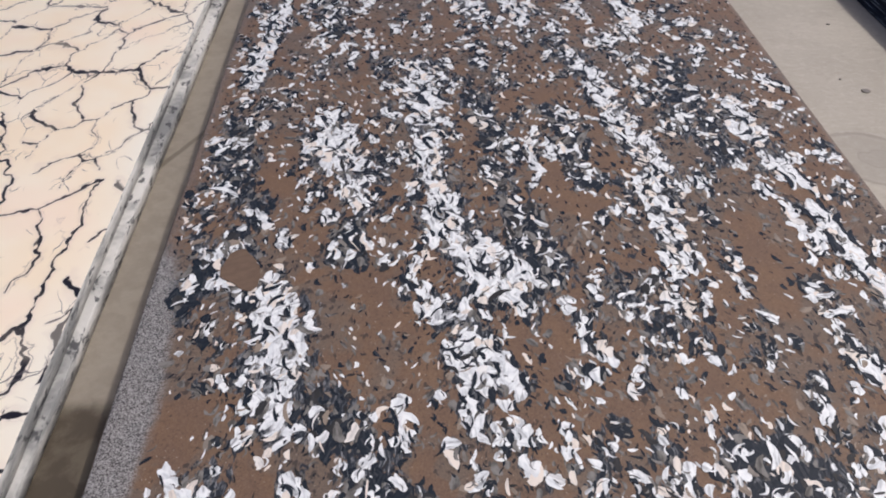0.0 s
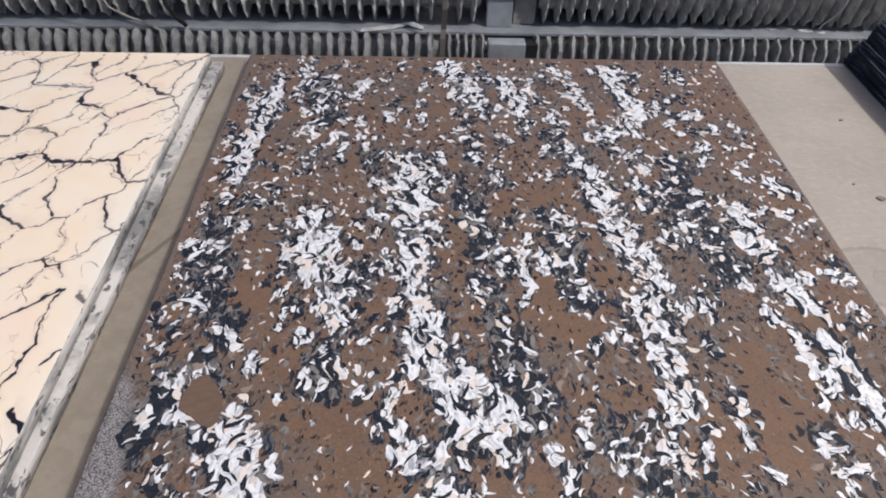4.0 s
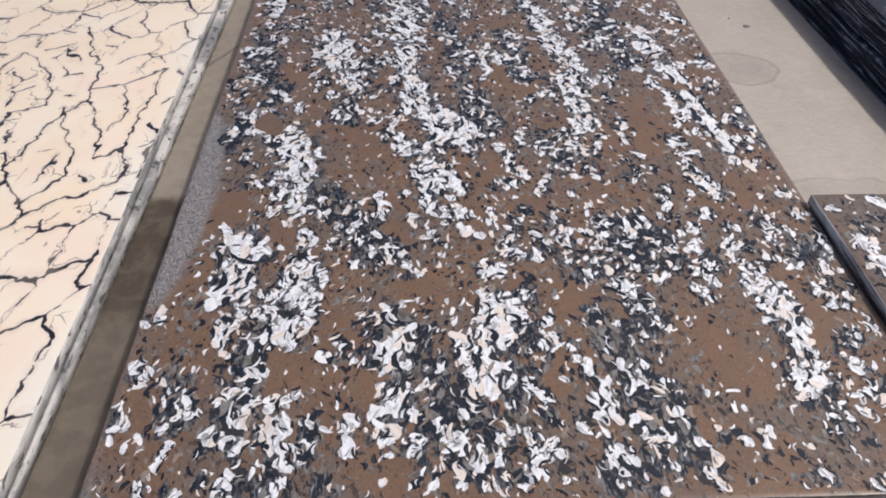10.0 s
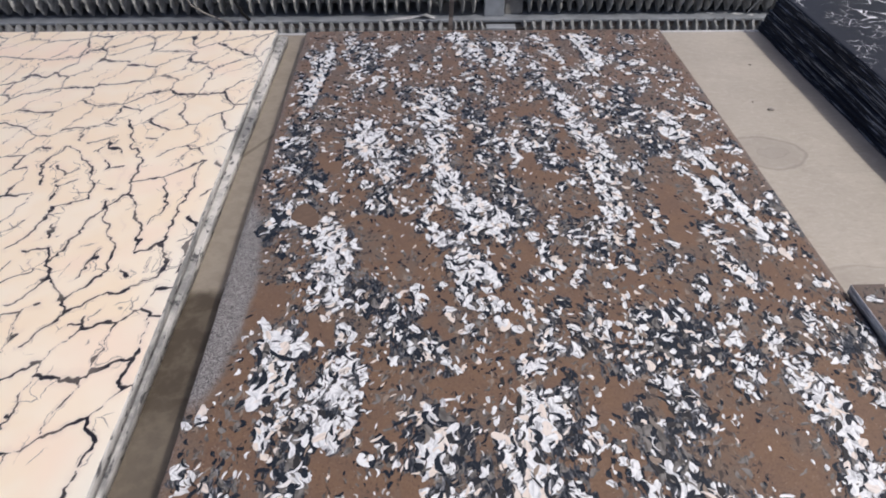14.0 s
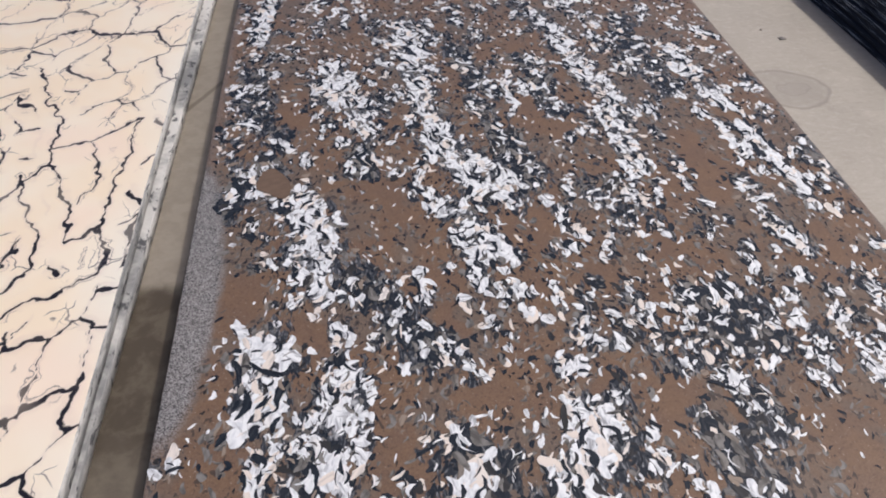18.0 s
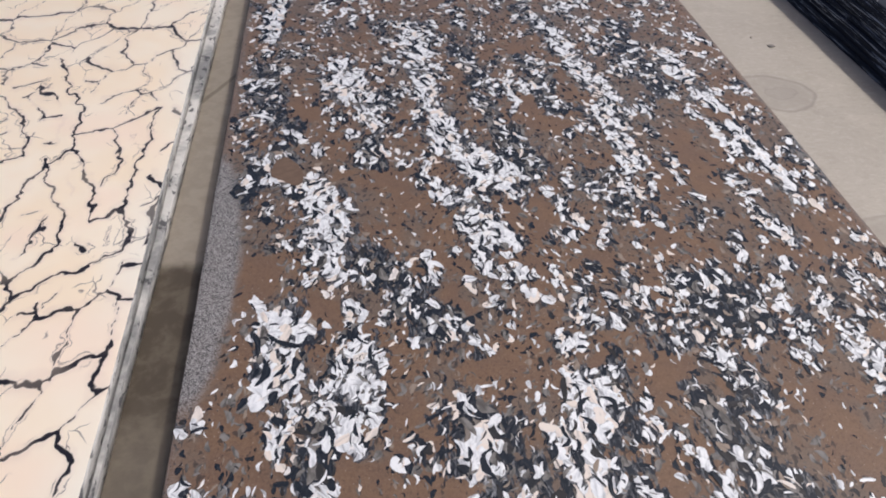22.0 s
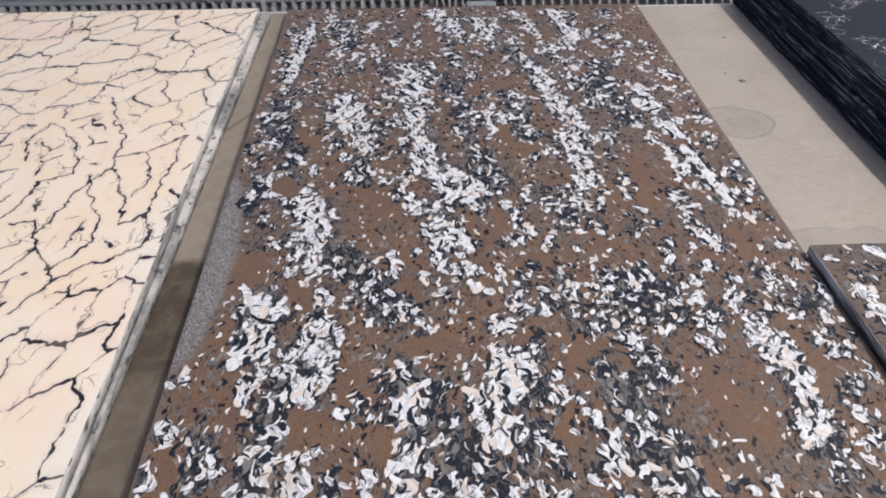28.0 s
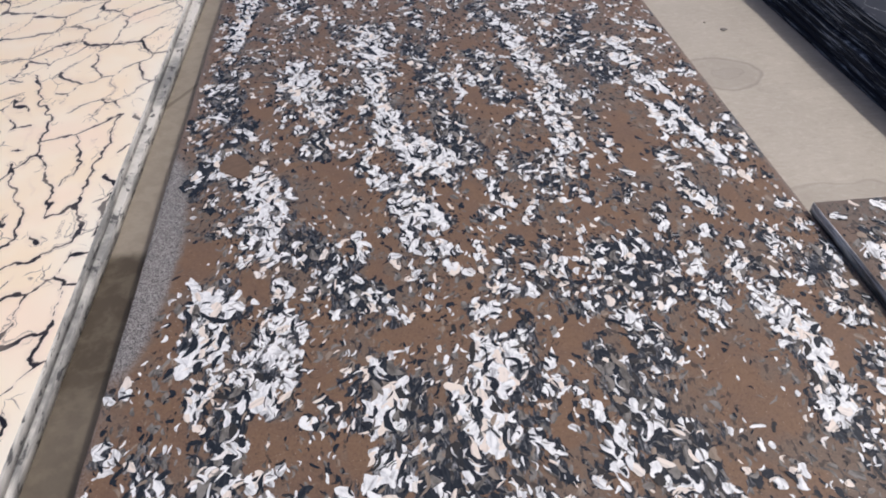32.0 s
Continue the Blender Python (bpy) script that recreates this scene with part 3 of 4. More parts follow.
def shard_mesh(name, rows, z, material, seed):
    """Flat curved petals, one island each, a hair above the polished face."""
    rng = np.random.default_rng(seed)
    n = len(rows)
    _, x, y, length, width, lean, bend, level = rows.T
    s = np.array([0.0, 0.07, 0.22, 0.40, 0.60, 0.78, 0.93, 1.0])
    k = len(s)
    hump = (4 * s * (1 - s))[None, :]
    head, tail = rng.uniform(0.24, 0.8, (n, 1)), rng.uniform(0.24, 0.8, (n, 1))
    shape = s[None, :] ** head * (1 - s[None, :]) ** tail
    half = 0.55 * width[:, None] * shape / shape.max(axis=1, keepdims=True)
    spine = bend[:, None] * length[:, None] * (hump - 0.6) * 1.4
    left = spine + half * (1 + rng.uniform(-0.30, 0.24, (n, k)))
    right = spine - half * (1 + rng.uniform(-0.30, 0.24, (n, k)))
    u = (s - 0.5)[None, :] * length[:, None]
    au = np.concatenate((u, u[:, 1:-1]), 1)
    av = np.concatenate((left, right[:, 1:-1]), 1)
    c, sn = np.cos(lean)[:, None], np.sin(lean)[:, None]
    px, py = x[:, None] + au * c - av * sn, y[:, None] + au * sn + av * c
    pz = np.broadcast_to((z + 0.0002 + 0.00002 * (level + 0.9 * rng.random(n)))[:, None], px.shape)
    m = au.shape[1]
    verts = np.stack((px, py, pz), -1).reshape(-1, 3)
    start = (np.arange(n) * m)[:, None]
    lo, hi = list(range(k)), [0] + list(range(k, m)) + [k - 1]
    loops = [0, hi[1], 1]
    sizes = [3]
    for i in range(1, k - 2):
        loops += [lo[i], hi[i], hi[i + 1], lo[i + 1]]
        sizes.append(4)
    loops += [lo[k - 2], hi[k - 2], k - 1]
    sizes.append(3)
    index = (start + np.array(loops)[None, :]).ravel()
    per = np.tile(np.array(sizes), n)
    me = bpy.data.meshes.new(name)
    me.vertices.add(len(verts))
    me.vertices.foreach_set("co", verts.astype(np.float32).ravel())
    me.loops.add(len(index))
    me.loops.foreach_set("vertex_index", index.astype(np.int32))
    me.polygons.add(len(per))
    me.polygons.foreach_set("loop_start", np.concatenate(([0], np.cumsum(per)[:-1])).astype(np.int32))
    me.update(calc_edges=True)
    own = np.broadcast_to((rng.random(n) * 900)[:, None], px.shape)
    at = me.attributes.new("grain", "FLOAT_VECTOR", "POINT")
    at.data.foreach_set("vector", np.stack((au, av, own), -1).astype(np.float32).ravel())
    me.materials.append(material)
    return me


def inlay(slab_object, rows, z, inside, near, seed):
    """Sets the shards into a slab: the larger pale ones of the stretch 'near' (y, y) as pieces of their own, the rest joined by kind."""
    x0, x1, y0, y1 = inside
    reach = rows[:, 3] * 0.42
    ok = (rows[:, 1] - reach * 0.6 > x0) & (rows[:, 1] + reach * 0.6 < x1) & (rows[:, 2] - reach > y0) & (rows[:, 2] + reach < y1)
    rows = rows[ok]
    single = np.zeros(len(rows), dtype=bool)
    if near:
        pool = np.flatnonzero((rows[:, 0] == 0) & (rows[:, 2] > near[0]) & (rows[:, 2] < near[1]))
        single[pool[np.argsort(-rows[pool, 3] * rows[pool, 4])[:280]]] = True
    for number, kind in enumerate(("pale", "dark", "grey")):
        chosen = rows[(rows[:, 0] == number) & ~single]
        ob = new(kind + "_shard_inlay", shard_mesh(kind + "_shard_inlay", chosen, z, M_SHARD[kind], seed + number))
        ob.parent = slab_object
        ob["kind"] = "stuff"
    for i in np.flatnonzero(single):
        ob = new("shard", shard_mesh("shard", rows[i:i + 1], z, M_SHARD["pale"], seed + 50 + int(i)))
        ob.parent = slab_object


def gatherings(bands, others, rate, seed):
    """Small gatherings of one kind of shard as strokes: thick in its own bands, thin elsewhere, none on plain ground, few in the bands of the others."""
    x, y, _, rng = scatter(-0.80, 0.80, -0.03, 2.61, 0.046, 0.068, seed)
    own = brush(x, y, bands)
    chance = rate * (0.3 + 1.5 * rise(cloud(x, y * 0.6, 0.11, seed + 1), 0.4, 0.7)) * (1 - own) + 1.1 * own
    chance *= 1 - 0.95 * brush(x, y, others) * (1 - own)
    chance *= 1 - rise(brush(x, y, PLAIN_BANDS), 0.45, 0.8)
    chance *= np.hypot((x + 0.80) / 0.10, (y - 0.84) / 0.44) > 1  # bare unpolished strip
    lean = np.pi / 2 + 1.5 * (cloud(x, y, 0.16, seed + 2) - 0.5) + rng.normal(0, 0.5, len(x))
    strokes = []
    for i in np.flatnonzero(rng.random(len(x)) < chance):
        packed = own[i] > 0.4
        w = rng.uniform(0.012, 0.0235) if packed else rng.uniform(0.0075, 0.0135)
        far = 0.0 if rng.random() < 0.55 else rng.uniform(0.015, 0.05)
        dx, dy = 0.5 * far * math.cos(lean[i]), 0.5 * far * math.sin(lean[i])
        strokes.append((x[i] - dx, y[i] - dy, x[i] + dx, y[i] + dy, w, rng.uniform(0.85, 1.0) if packed else rng.uniform(0.55, 0.95)))
    return strokes


def with_share(bands, share):
    return [(*band, share) for band in bands]


# ---- the main bands in the brown slab where pale shards, dark shards and plain ground gather (x, y, x, y, half width) ----
PALE_BANDS = with_share([
    (0.2, 2.02, 0.33, 1.4, 0.03), (-0.67, 2.36, -0.71, 1.9, 0.022), (0.28, 1.31, 0.28, 1.22, 0.036), (-0.25, 1.96, -0.21, 1.28, 0.036), (-0.14, 2.52, -0.05, 2.3, 0.026),
    (-0.18, 1.25, -0.08, 1.11, 0.042), (-0.21, 1.02, -0.14, 0.89, 0.034), (-0.5, 1.69, -0.39, 1.41, 0.036), (-0.55, 1.05, -0.52, 0.85, 0.046), (0.58, 1.76, 0.61, 1.44, 0.026),
    (0.63, 1.31, 0.67, 1.06, 0.02), (0.05, 2.42, 0.08, 2.28, 0.022), (0.53, 0.9, 0.55, 0.86, 0.018), (0.39, 2.51, 0.43, 2.24, 0.024), (-0.6, 0.64, -0.64, 0.5, 0.036),
    (-0.45, 0.53, -0.5, 0.4, 0.03), (-0.04, 0.41, -0, 0.4, 0.036), (-0.28, 0.33, -0.27, 0.15, 0.032), (-0.1, 0.28, -0.04, 0.23, 0.034), (0.57, 0.5, 0.57, 0.19, 0.026),
], 0.9)
DARK_BANDS = with_share([
    (-0.66, 1.44, -0.62, 1.33, 0.03), (-0.65, 1.26, -0.6, 1.07, 0.022), (-0.07, 1.45, 0, 1.15, 0.034), (-0.44, 0.82, -0.3, 0.62, 0.034), (0.28, 0.68, 0.37, 0.6, 0.044),
    (0.1, 1.74, 0.11, 1.44, 0.028), (0.49, 1.76, 0.48, 1.55, 0.03), (-0.71, 1.17, -0.73, 1.08, 0.024), (-0.27, 0.4, -0.22, 0.34, 0.024), (0.17, 0.39, 0.18, 0.31, 0.026),
    (-0.2, 0.15, -0.14, 0.16, 0.026), (-0.72, 1.68, -0.67, 1.46, 0.034), (0.22, 0.18, 0.27, 0.13, 0.044), (0.7, 0.6, 0.8, 0.65, 0.026), (-0.54, 2.4, -0.5, 2.19, 0.03),
    (0.48, 1.95, 0.42, 1.68, 0.04), (-0.36, 1.5, -0.42, 1.23, 0.026), (-0.11, 1.79, -0.05, 1.58, 0.03), (-0.52, 0.39, -0.56, 0.17, 0.022), (0.79, 1.23, 0.79, 1.05, 0.022),
], 0.8)
PLAIN_BANDS = with_share([
    (-0.64, 1.16, -0.62, 1.15, 0.036), (-0.69, 0.79, -0.65, 0.77, 0.038), (-0.56, 0.68, -0.5, 0.66, 0.028), (-0.01, 0.99, -0.02, 0.91, 0.036), (-0.26, 0.69, -0.26, 0.68, 0.036),
    (0.45, 1.25, 0.45, 1.05, 0.056), (0.63, 0.88, 0.64, 0.8, 0.028), (0.15, 0.5, 0.1, 0.4, 0.022), (-0.27, 0.51, -0.16, 0.49, 0.017), (-0.64, 1.47, -0.56, 1.45, 0.028),
    (-0.41, 1.14, -0.33, 1.03, 0.03), (-0.32, 0.26, -0.3, 0.2, 0.028), (-0.5, 0.27, -0.52, 0.32, 0.03), (0.41, 0.34, 0.44, 0.23, 0.05), (-0.02, 0.48, 0.03, 0.50, 0.014),
    (0.64, 0.41, 0.65, 0.34, 0.03), (-0.74, 0.22, -0.74, 0.18, 0.03), (0.07, 0.29, 0.05, 0.22, 0.022), (-0.39, 0.42, -0.35, 0.36, 0.02), (0.06, 1.36, 0.13, 1.32, 0.034),
], 0.85)
PALE = PALE_BANDS + gatherings(PALE_BANDS, DARK_BANDS, 0.35, 41)
DARK = DARK_BANDS + gatherings(DARK_BANDS, PALE_BANDS, 0.24, 47)
rng = np.random.default_rng(53)
PLAIN = list(PLAIN_BANDS)
for i in range(75):
    x, y, far = rng.uniform(-0.79, 0.79), rng.uniform(0.0, 2.6), rng.uniform(0.0, 0.07)
    a, b = np.array([x]), np.array([y])
    if max(brush(a, b, PALE_BANDS)[0], brush(a, b, DARK_BANDS)[0]) < 0.3:
        PLAIN.append((x, y, x + rng.normal(0, 0.02), y + far, rng.uniform(0.010, 0.022), rng.uniform(0.7, 0.95)))
MIXED = [(x, y, x + rng.normal(0, 0.03), y + rng.normal(0, 0.05), rng.uniform(0.02, 0.035), 0.7) for x, y in zip(rng.uniform(-0.75, 0.75, 64), rng.uniform(0.0, 2.6, 64))]

# main veins of the cream stone near its free edge
VEINS = [
    [(-1.3, 0.75), (-1.26, 0.77), (-1.24, 0.86), (-1.29, 0.98), (-1.35, 0.96)],
    [(-1.21, 0.6), (-1.14, 0.72), (-1.08, 0.77), (-1.02, 0.81), (-0.96, 0.85), (-0.96, 0.91), (-0.99, 0.99), (-1.05, 0.95)],
    [(-1.14, 0.72), (-1.17, 0.76), (-1.24, 0.86)],
    [(-1.17, 0.76), (-1.11, 0.87), (-1.1, 0.95)],
    [(-1.1, 0.95), (-1.17, 1.08), (-1.21, 1.2)],
    [(-1.16, 1.24), (-1.12, 1.18), (-1.08, 1.08), (-1.05, 0.95)],
    [(-1.16, 1.24), (-1.18, 1.44), (-1.24, 1.54), (-1.3, 1.71)],
    [(-1.17, 1.3), (-1.08, 1.33), (-1.03, 1.18), (-1.06, 1.07)],
    [(-1.08, 1.33), (-0.98, 1.42), (-0.98, 1.28), (-0.99, 1.18), (-0.99, 0.99)],
    [(-1.26, 0.91), (-1.22, 1.11), (-1.16, 1.24)],
    [(-1.4, 0.97), (-1.36, 1.05), (-1.35, 1.17), (-1.26, 1.22)],
    [(-1.26, 1.22), (-1.33, 1.42), (-1.44, 1.53), (-1.48, 1.41), (-1.43, 1.29)],
]

OFFCUT_PALE = [(0.947, 0.759, 0.959, 0.753, 0.016, 1), (0.843, 0.598, 0.855, 0.592, 0.014, 1), (0.849, 0.536, 0.861, 0.53, 0.016, 1), (0.818, 0.726, 0.83, 0.72, 0.009, 0.9), (0.98, 0.40, 1.05, 0.33, 0.04, 0.7)]
OFFCUT_DARK = [(0.853, 0.656, 0.865, 0.65, 0.016, 0.95), (0.909, 0.689, 0.921, 0.683, 0.011, 0.9), (0.823, 0.52, 0.835, 0.514, 0.013, 0.9), (1.0, 0.55, 1.02, 0.45, 0.04, 0.6)]


def brown_fields(x, y):
    u, v = x + 0.045 * (cloud(x, y, 0.045, 71) - 0.5), y + 0.06 * (cloud(x, y, 0.05, 72) - 0.5)
    mixed = brush(u, v, MIXED)
    pale = np.maximum(brush(u, v, PALE), 0.50 * mixed)
    dark = np.maximum(brush(u, v, DARK), 0.75 * mixed)
    core = 1 - rise(brush(u, v, PLAIN, 0.62), 0.55, 0.9)
    pale, dark = pale * core, dark * core
    plain_ = brush(u, v, PLAIN, 0.72)
    plain_ = plain_ * (1 - np.maximum(pale, dark) * 0.65)
    ragged = 0.012 * wave(y * 1.7, 8)
    raw = 1 - rise(np.hypot((x + 0.80 + ragged) / 0.078, (y - 0.84) / 0.42), 0.86, 1.06)
    raw = np.maximum(raw, 0.35 * np.clip((-0.774 - x) / 0.02, 0, 1))
    raw = np.maximum(raw, np.clip((x - 0.774) / 0.02, 0, 1) * 0.5)
    loud = np.maximum(np.maximum(brush(u, v, PALE, 1.5), brush(u, v, DARK, 1.5)), brush(u, v, MIXED, 1.2)) * (1 - 0.7 * rise(plain_, 0.2, 0.6)) * core
    return {"drift": np.stack((pale, dark, plain_, np.ones_like(x)), -1), "raw": raw, "loud": loud}


def offcut_fields(x, y):
    pale = brush(x, y, OFFCUT_PALE)
    dark = brush(x, y, OFFCUT_DARK)
    return {"drift": np.stack((pale, dark, 0.2 * (1 - np.maximum(pale, dark)), np.ones_like(x)), -1), "raw": np.zeros_like(x), "loud": np.maximum(pale, dark)}


def cream_fields(x, y):
    """Distance to the nearest vein: the drawn net, and a net of random cells where it ends."""
    sx, sy, _, rng = scatter(-2.7, -0.85, -0.15, 2.75, 0.092, 0.138, 7)
    seeds = np.stack((sx, sy), -1)[rng.random(len(sx)) > 0.28]
    wx = x + 0.045 * (cloud(x, y, 0.09, 31) - 0.5) + 0.018 * (cloud(x, y, 0.032, 32) - 0.5) + 0.010 * (cloud(x, y, 0.011, 33) - 0.5)
    wy = y + 0.045 * (cloud(x, y, 0.10, 34) - 0.5) + 0.018 * (cloud(x, y, 0.032, 35) - 0.5) + 0.010 * (cloud(x, y, 0.011, 36) - 0.5)
    first, second, who = np.full_like(x, 9.0), np.full_like(x, 9.0), np.zeros(len(x), dtype=int)
    other = np.zeros(len(x), dtype=int)
    for i, (a, b) in enumerate(seeds):
        along, across = (wx - a) * 0.4 + (wy - b) * 0.917, (wy - b) * 0.4 - (wx - a) * 0.917
        d = (0.68 * along) ** 2 + (1.25 * across) ** 2
        closer = d < first
        middle = ~closer & (d < second)
        second = np.where(closer, first, np.where(middle, d, second))
        other = np.where(closer, who, np.where(middle, i, other))
        first, who = np.where(closer, d, first), np.where(closer, i, who)
    gap = np.hypot(*(seeds[who] - seeds[other]).T)
    vein = (second - first) / (2 * np.maximum(gap, 1e-3))
    drawn = np.full_like(x, 9.0)
    ux = x + 0.018 * (cloud(x, y, 0.032, 32) - 0.5) + 0.010 * (cloud(x, y, 0.011, 33) - 0.5)
    uy = y + 0.018 * (cloud(x, y, 0.032, 35) - 0.5) + 0.010 * (cloud(x, y, 0.011, 36) - 0.5)
    for line in VEINS:
        for (x0, y0), (x1, y1) in zip(line, line[1:]):
            dx, dy = x1 - x0, y1 - y0
            t = np.clip(((ux - x0) * dx + (uy - y0) * dy) / max(dx * dx + dy * dy, 1e-6), 0, 1)
            drawn = np.minimum(drawn, np.hypot(ux - x0 - t * dx, uy - y0 - t * dy))
    vein = np.minimum(vein + 0.03 * (1 - rise(drawn, 0.022, 0.042)), drawn - 0.0008) - 0.0004
    border = np.clip(1 - (-0.922 - x) / 0.09, 0, 1) * (0.6 + 0.4 * np.sin(y * 9))
    return {"vein": vein, "border": np.clip(border, 0, 1)}


# ---- setting ----
floor = tagged(mesh_object("floor", box(-40, 40, -40, 40, -0.2, 0.0), M_FLOOR), "plain grey concrete hall floor", "floor", kind="structure")
for name, b in (("wall_north", (-40, 40, 40, 40.3, 0, 5)), ("wall_south", (-40, 40, -40.3, -40, 0, 5)), ("wall_east", (40, 40.3, -40, 40, 0, 5)), ("wall_west", (-40.3, -40, -40, 40, 0, 5))):
    tagged(mesh_object(name, box(*b), M_WALL), "plain light grey outer wall", "wall", kind="structure")

TABLE_Z, FAR = 0.60, 2.665
table = tagged(new("table_bed"), "pale stained table bed carrying the stone slabs", "table")
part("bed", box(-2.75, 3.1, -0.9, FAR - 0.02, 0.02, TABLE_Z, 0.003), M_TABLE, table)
part("edge_strip", box(-2.75, 3.1, FAR - 0.02, FAR, 0.30, TABLE_Z + 0.001, 0.002), M_TRIM, table, "bluish white edge strip")
for lx in (-2.4, 2.7):
    for ly in (-0.7, 2.4):
        part("foot", box(lx - 0.1, lx + 0.1, ly - 0.1, ly + 0.1, 0.0, 0.03), M_BRACKET, table)

# ---- slabs ----
brown = slab("brown_slab", -0.798, 0.79, -0.027, 2.607, TABLE_Z, 0.63, (M_BROWN, M_BROWN_SIDE), 0.011, 0.002, 1.0, brown_fields)
pebble = new("pebble", shard_mesh("pebble", np.array([[0, -0.632, 1.157, 0.082, 0.098, 0.35, 0.02, 120]]), 0.63, M_PEBBLE, 9))
pebble.parent = brown
for i in range(5):
    part("saw_ridge", box(-0.796 + 0.003 * i, 0.788 - 0.004 * i, -0.036 - 0.005 * i, -0.026, 0.6005 + 0.0052 * (4 - i), 0.6045 + 0.0052 * (4 - i), 0.0008), M_BROWN_SIDE, brown)
tagged(brown, "large brown quartz slab with white and dark shards on the table", "stone slab", kind="thing")
inlay(brown, shard_table((-0.80, 0.80, -0.03, 2.61), brown_fields, PALE, DARK, 1.0, 3), 0.63, (-0.795, 0.787, -0.024, 2.604), (-0.03, 0.75), 100)

low_cream = slab("cream_slab", -2.5, -0.897, -0.07, 2.548, TABLE_Z, 0.632, (M_CREAM_SIDE, M_CREAM_SIDE), 0.05, 0.003, 2.0)
low_cream.matrix_world = Matrix.Translation((-0.9, 1.2, 0)) @ Matrix.Rotation(radians(-0.75), 4, "Z") @ Matrix.Translation((0.9, -1.2, 0))
tagged(low_cream, "lower cream quartz slab with grey sawn side", "stone slab", "stacked cream slabs", kind="thing")
cream = slab("cream_slab", -2.5, -0.915, -0.065, 2.535, 0.634, 0.666, (M_CREAM, M_CREAM_SIDE), 0.0036, 0.002, 3.0, cream_fields, ((-2.12, -0.915), (-0.065, 2.535)))
tagged(cream, "polished cream quartz slab with dark crackle veins", "stone slab", "stacked cream slabs", kind="thing")

rng = random.Random(5)
z = TABLE_Z
for i in range(9):
    t = 0.0205
    sx, sy = rng.uniform(-0.005, 0.005) + 0.0045 * i, rng.uniform(-0.012, 0.008) - 0.0065 * i
    s = slab("black_slab", 1.272 + sx, 2.86 + sx, 0.0 + sy, 2.665 + sy, z, z + t, (M_BLACK if i == 8 else M_BLACK_SIDE, M_BLACK_SIDE), 0.012, 0.005, 11.0 + i)
    tagged(s, "black quartz slab with white lightning veins" if i == 8 else "black quartz slab with rough sawn side in a stack", "stone slab", "stacked black slabs", kind="thing")
    z += t + 0.0005

z = TABLE_Z
for i in range(2):
    s = slab("brown_offcut", 0.801 - 0.006 * i, 1.19, -0.35, 0.779 + 0.003 * i, z, z + 0.029, (M_OFFCUT, M_OFFCUT_SIDE), 0.016, 0.002, 31.0 + i, offcut_fields)
    if i == 1:
        inlay(s, shard_table((0.80, 1.19, -0.35, 0.80), offcut_fields, OFFCUT_PALE, OFFCUT_DARK, 1.3, 60), z + 0.029, (0.80, 1.186, -0.346, 0.779), None, 900)
    tagged(s, "narrow brown quartz offcut with large white and dark shards", "stone slab", "stacked brown offcuts", kind="thing")
    z += 0.0295


# ---- machine behind the table ----
RIMMED = ((0.0, 0.0), (0.28, 0.06), (0.43, 0.90), (0.50, 1.0), (0.57, 0.90), (0.72, 0.06), (1.0, 0.0))
FLAPPED = ((0.0, 0.0), (0.05, 0.80), (0.14, 1.0), (0.34, 0.97), (0.48, 0.72), (0.60, 0.08), (1.0, 0.0))


def bellows(name, x0, x1, pitch, profile, depth, fold, material, parent, seed):
    """An accordion cover: folds along x; profile runs from the lower front edge over the front to the top, as (y, z, outward y, outward z)."""
    bm = bmesh.new()
    r = random.Random(seed)
    count = max(2, int(round((x1 - x0) / pitch)))
    step = (x1 - x0) / count
    rows = []
    for i in range(count):
        lean, tall = r.uniform(-0.006, 0.006), 1.0 + r.uniform(-0.12, 0.12)
        for where, reach in fold:
            if where == 1.0 and i < count - 1:
                continue
            row = []
            for j, (y, zz, ny, nz) in enumerate(profile):
                k = j / (len(profile) - 1)
                curl = lean * math.sin(k * 3.1) * reach + 0.0036 * reach * math.sin(j * 2.4 + i * 1.7)
                far = depth * reach * tall * (1.0 + 0.08 * math.sin(j * 1.9 + i * 2.3))
                row.append(bm.verts.new((x0 + (i + where) * step + curl, y + ny * far, zz + nz * far + (0.004 * math.sin(i * 5.1) * reach if j == 0 else 0))))
            rows.append(row)
    for a, b in zip(rows, rows[1:]):
        for j in range(len(profile) - 1):
            bm.faces.new((a[j], b[j], b[j + 1], a[j + 1]))
    bmesh.ops.recalc_face_normals(bm, faces=bm.faces[:])
    return part(name, bm, material, parent)


def arch(points):
    """A smooth section with outward directions from a few (y, z) corners."""
    pts = [Vector(p) for p in points]
    fine = []
    for i in range(len(pts) - 1):
        p0, p1, p2, p3 = pts[max(i - 1, 0)], pts[i], pts[i + 1], pts[min(i + 2, len(pts) - 1)]
        for s in range(4):
            t = s / 4
            fine.append(0.5 * ((2 * p1) + (p2 - p0) * t + (2 * p0 - 5 * p1 + 4 * p2 - p3) * t * t + (3 * p1 - p0 - 3 * p2 + p3) * t ** 3))
    fine.append(pts[-1])
    out = []
    for i, p in enumerate(fine):
        d = (fine[min(i + 1, len(fine) - 1)] - fine[max(i - 1, 0)]).normalized()
        out.append((p[0], p[1], -d[1], d[0]))
    return out


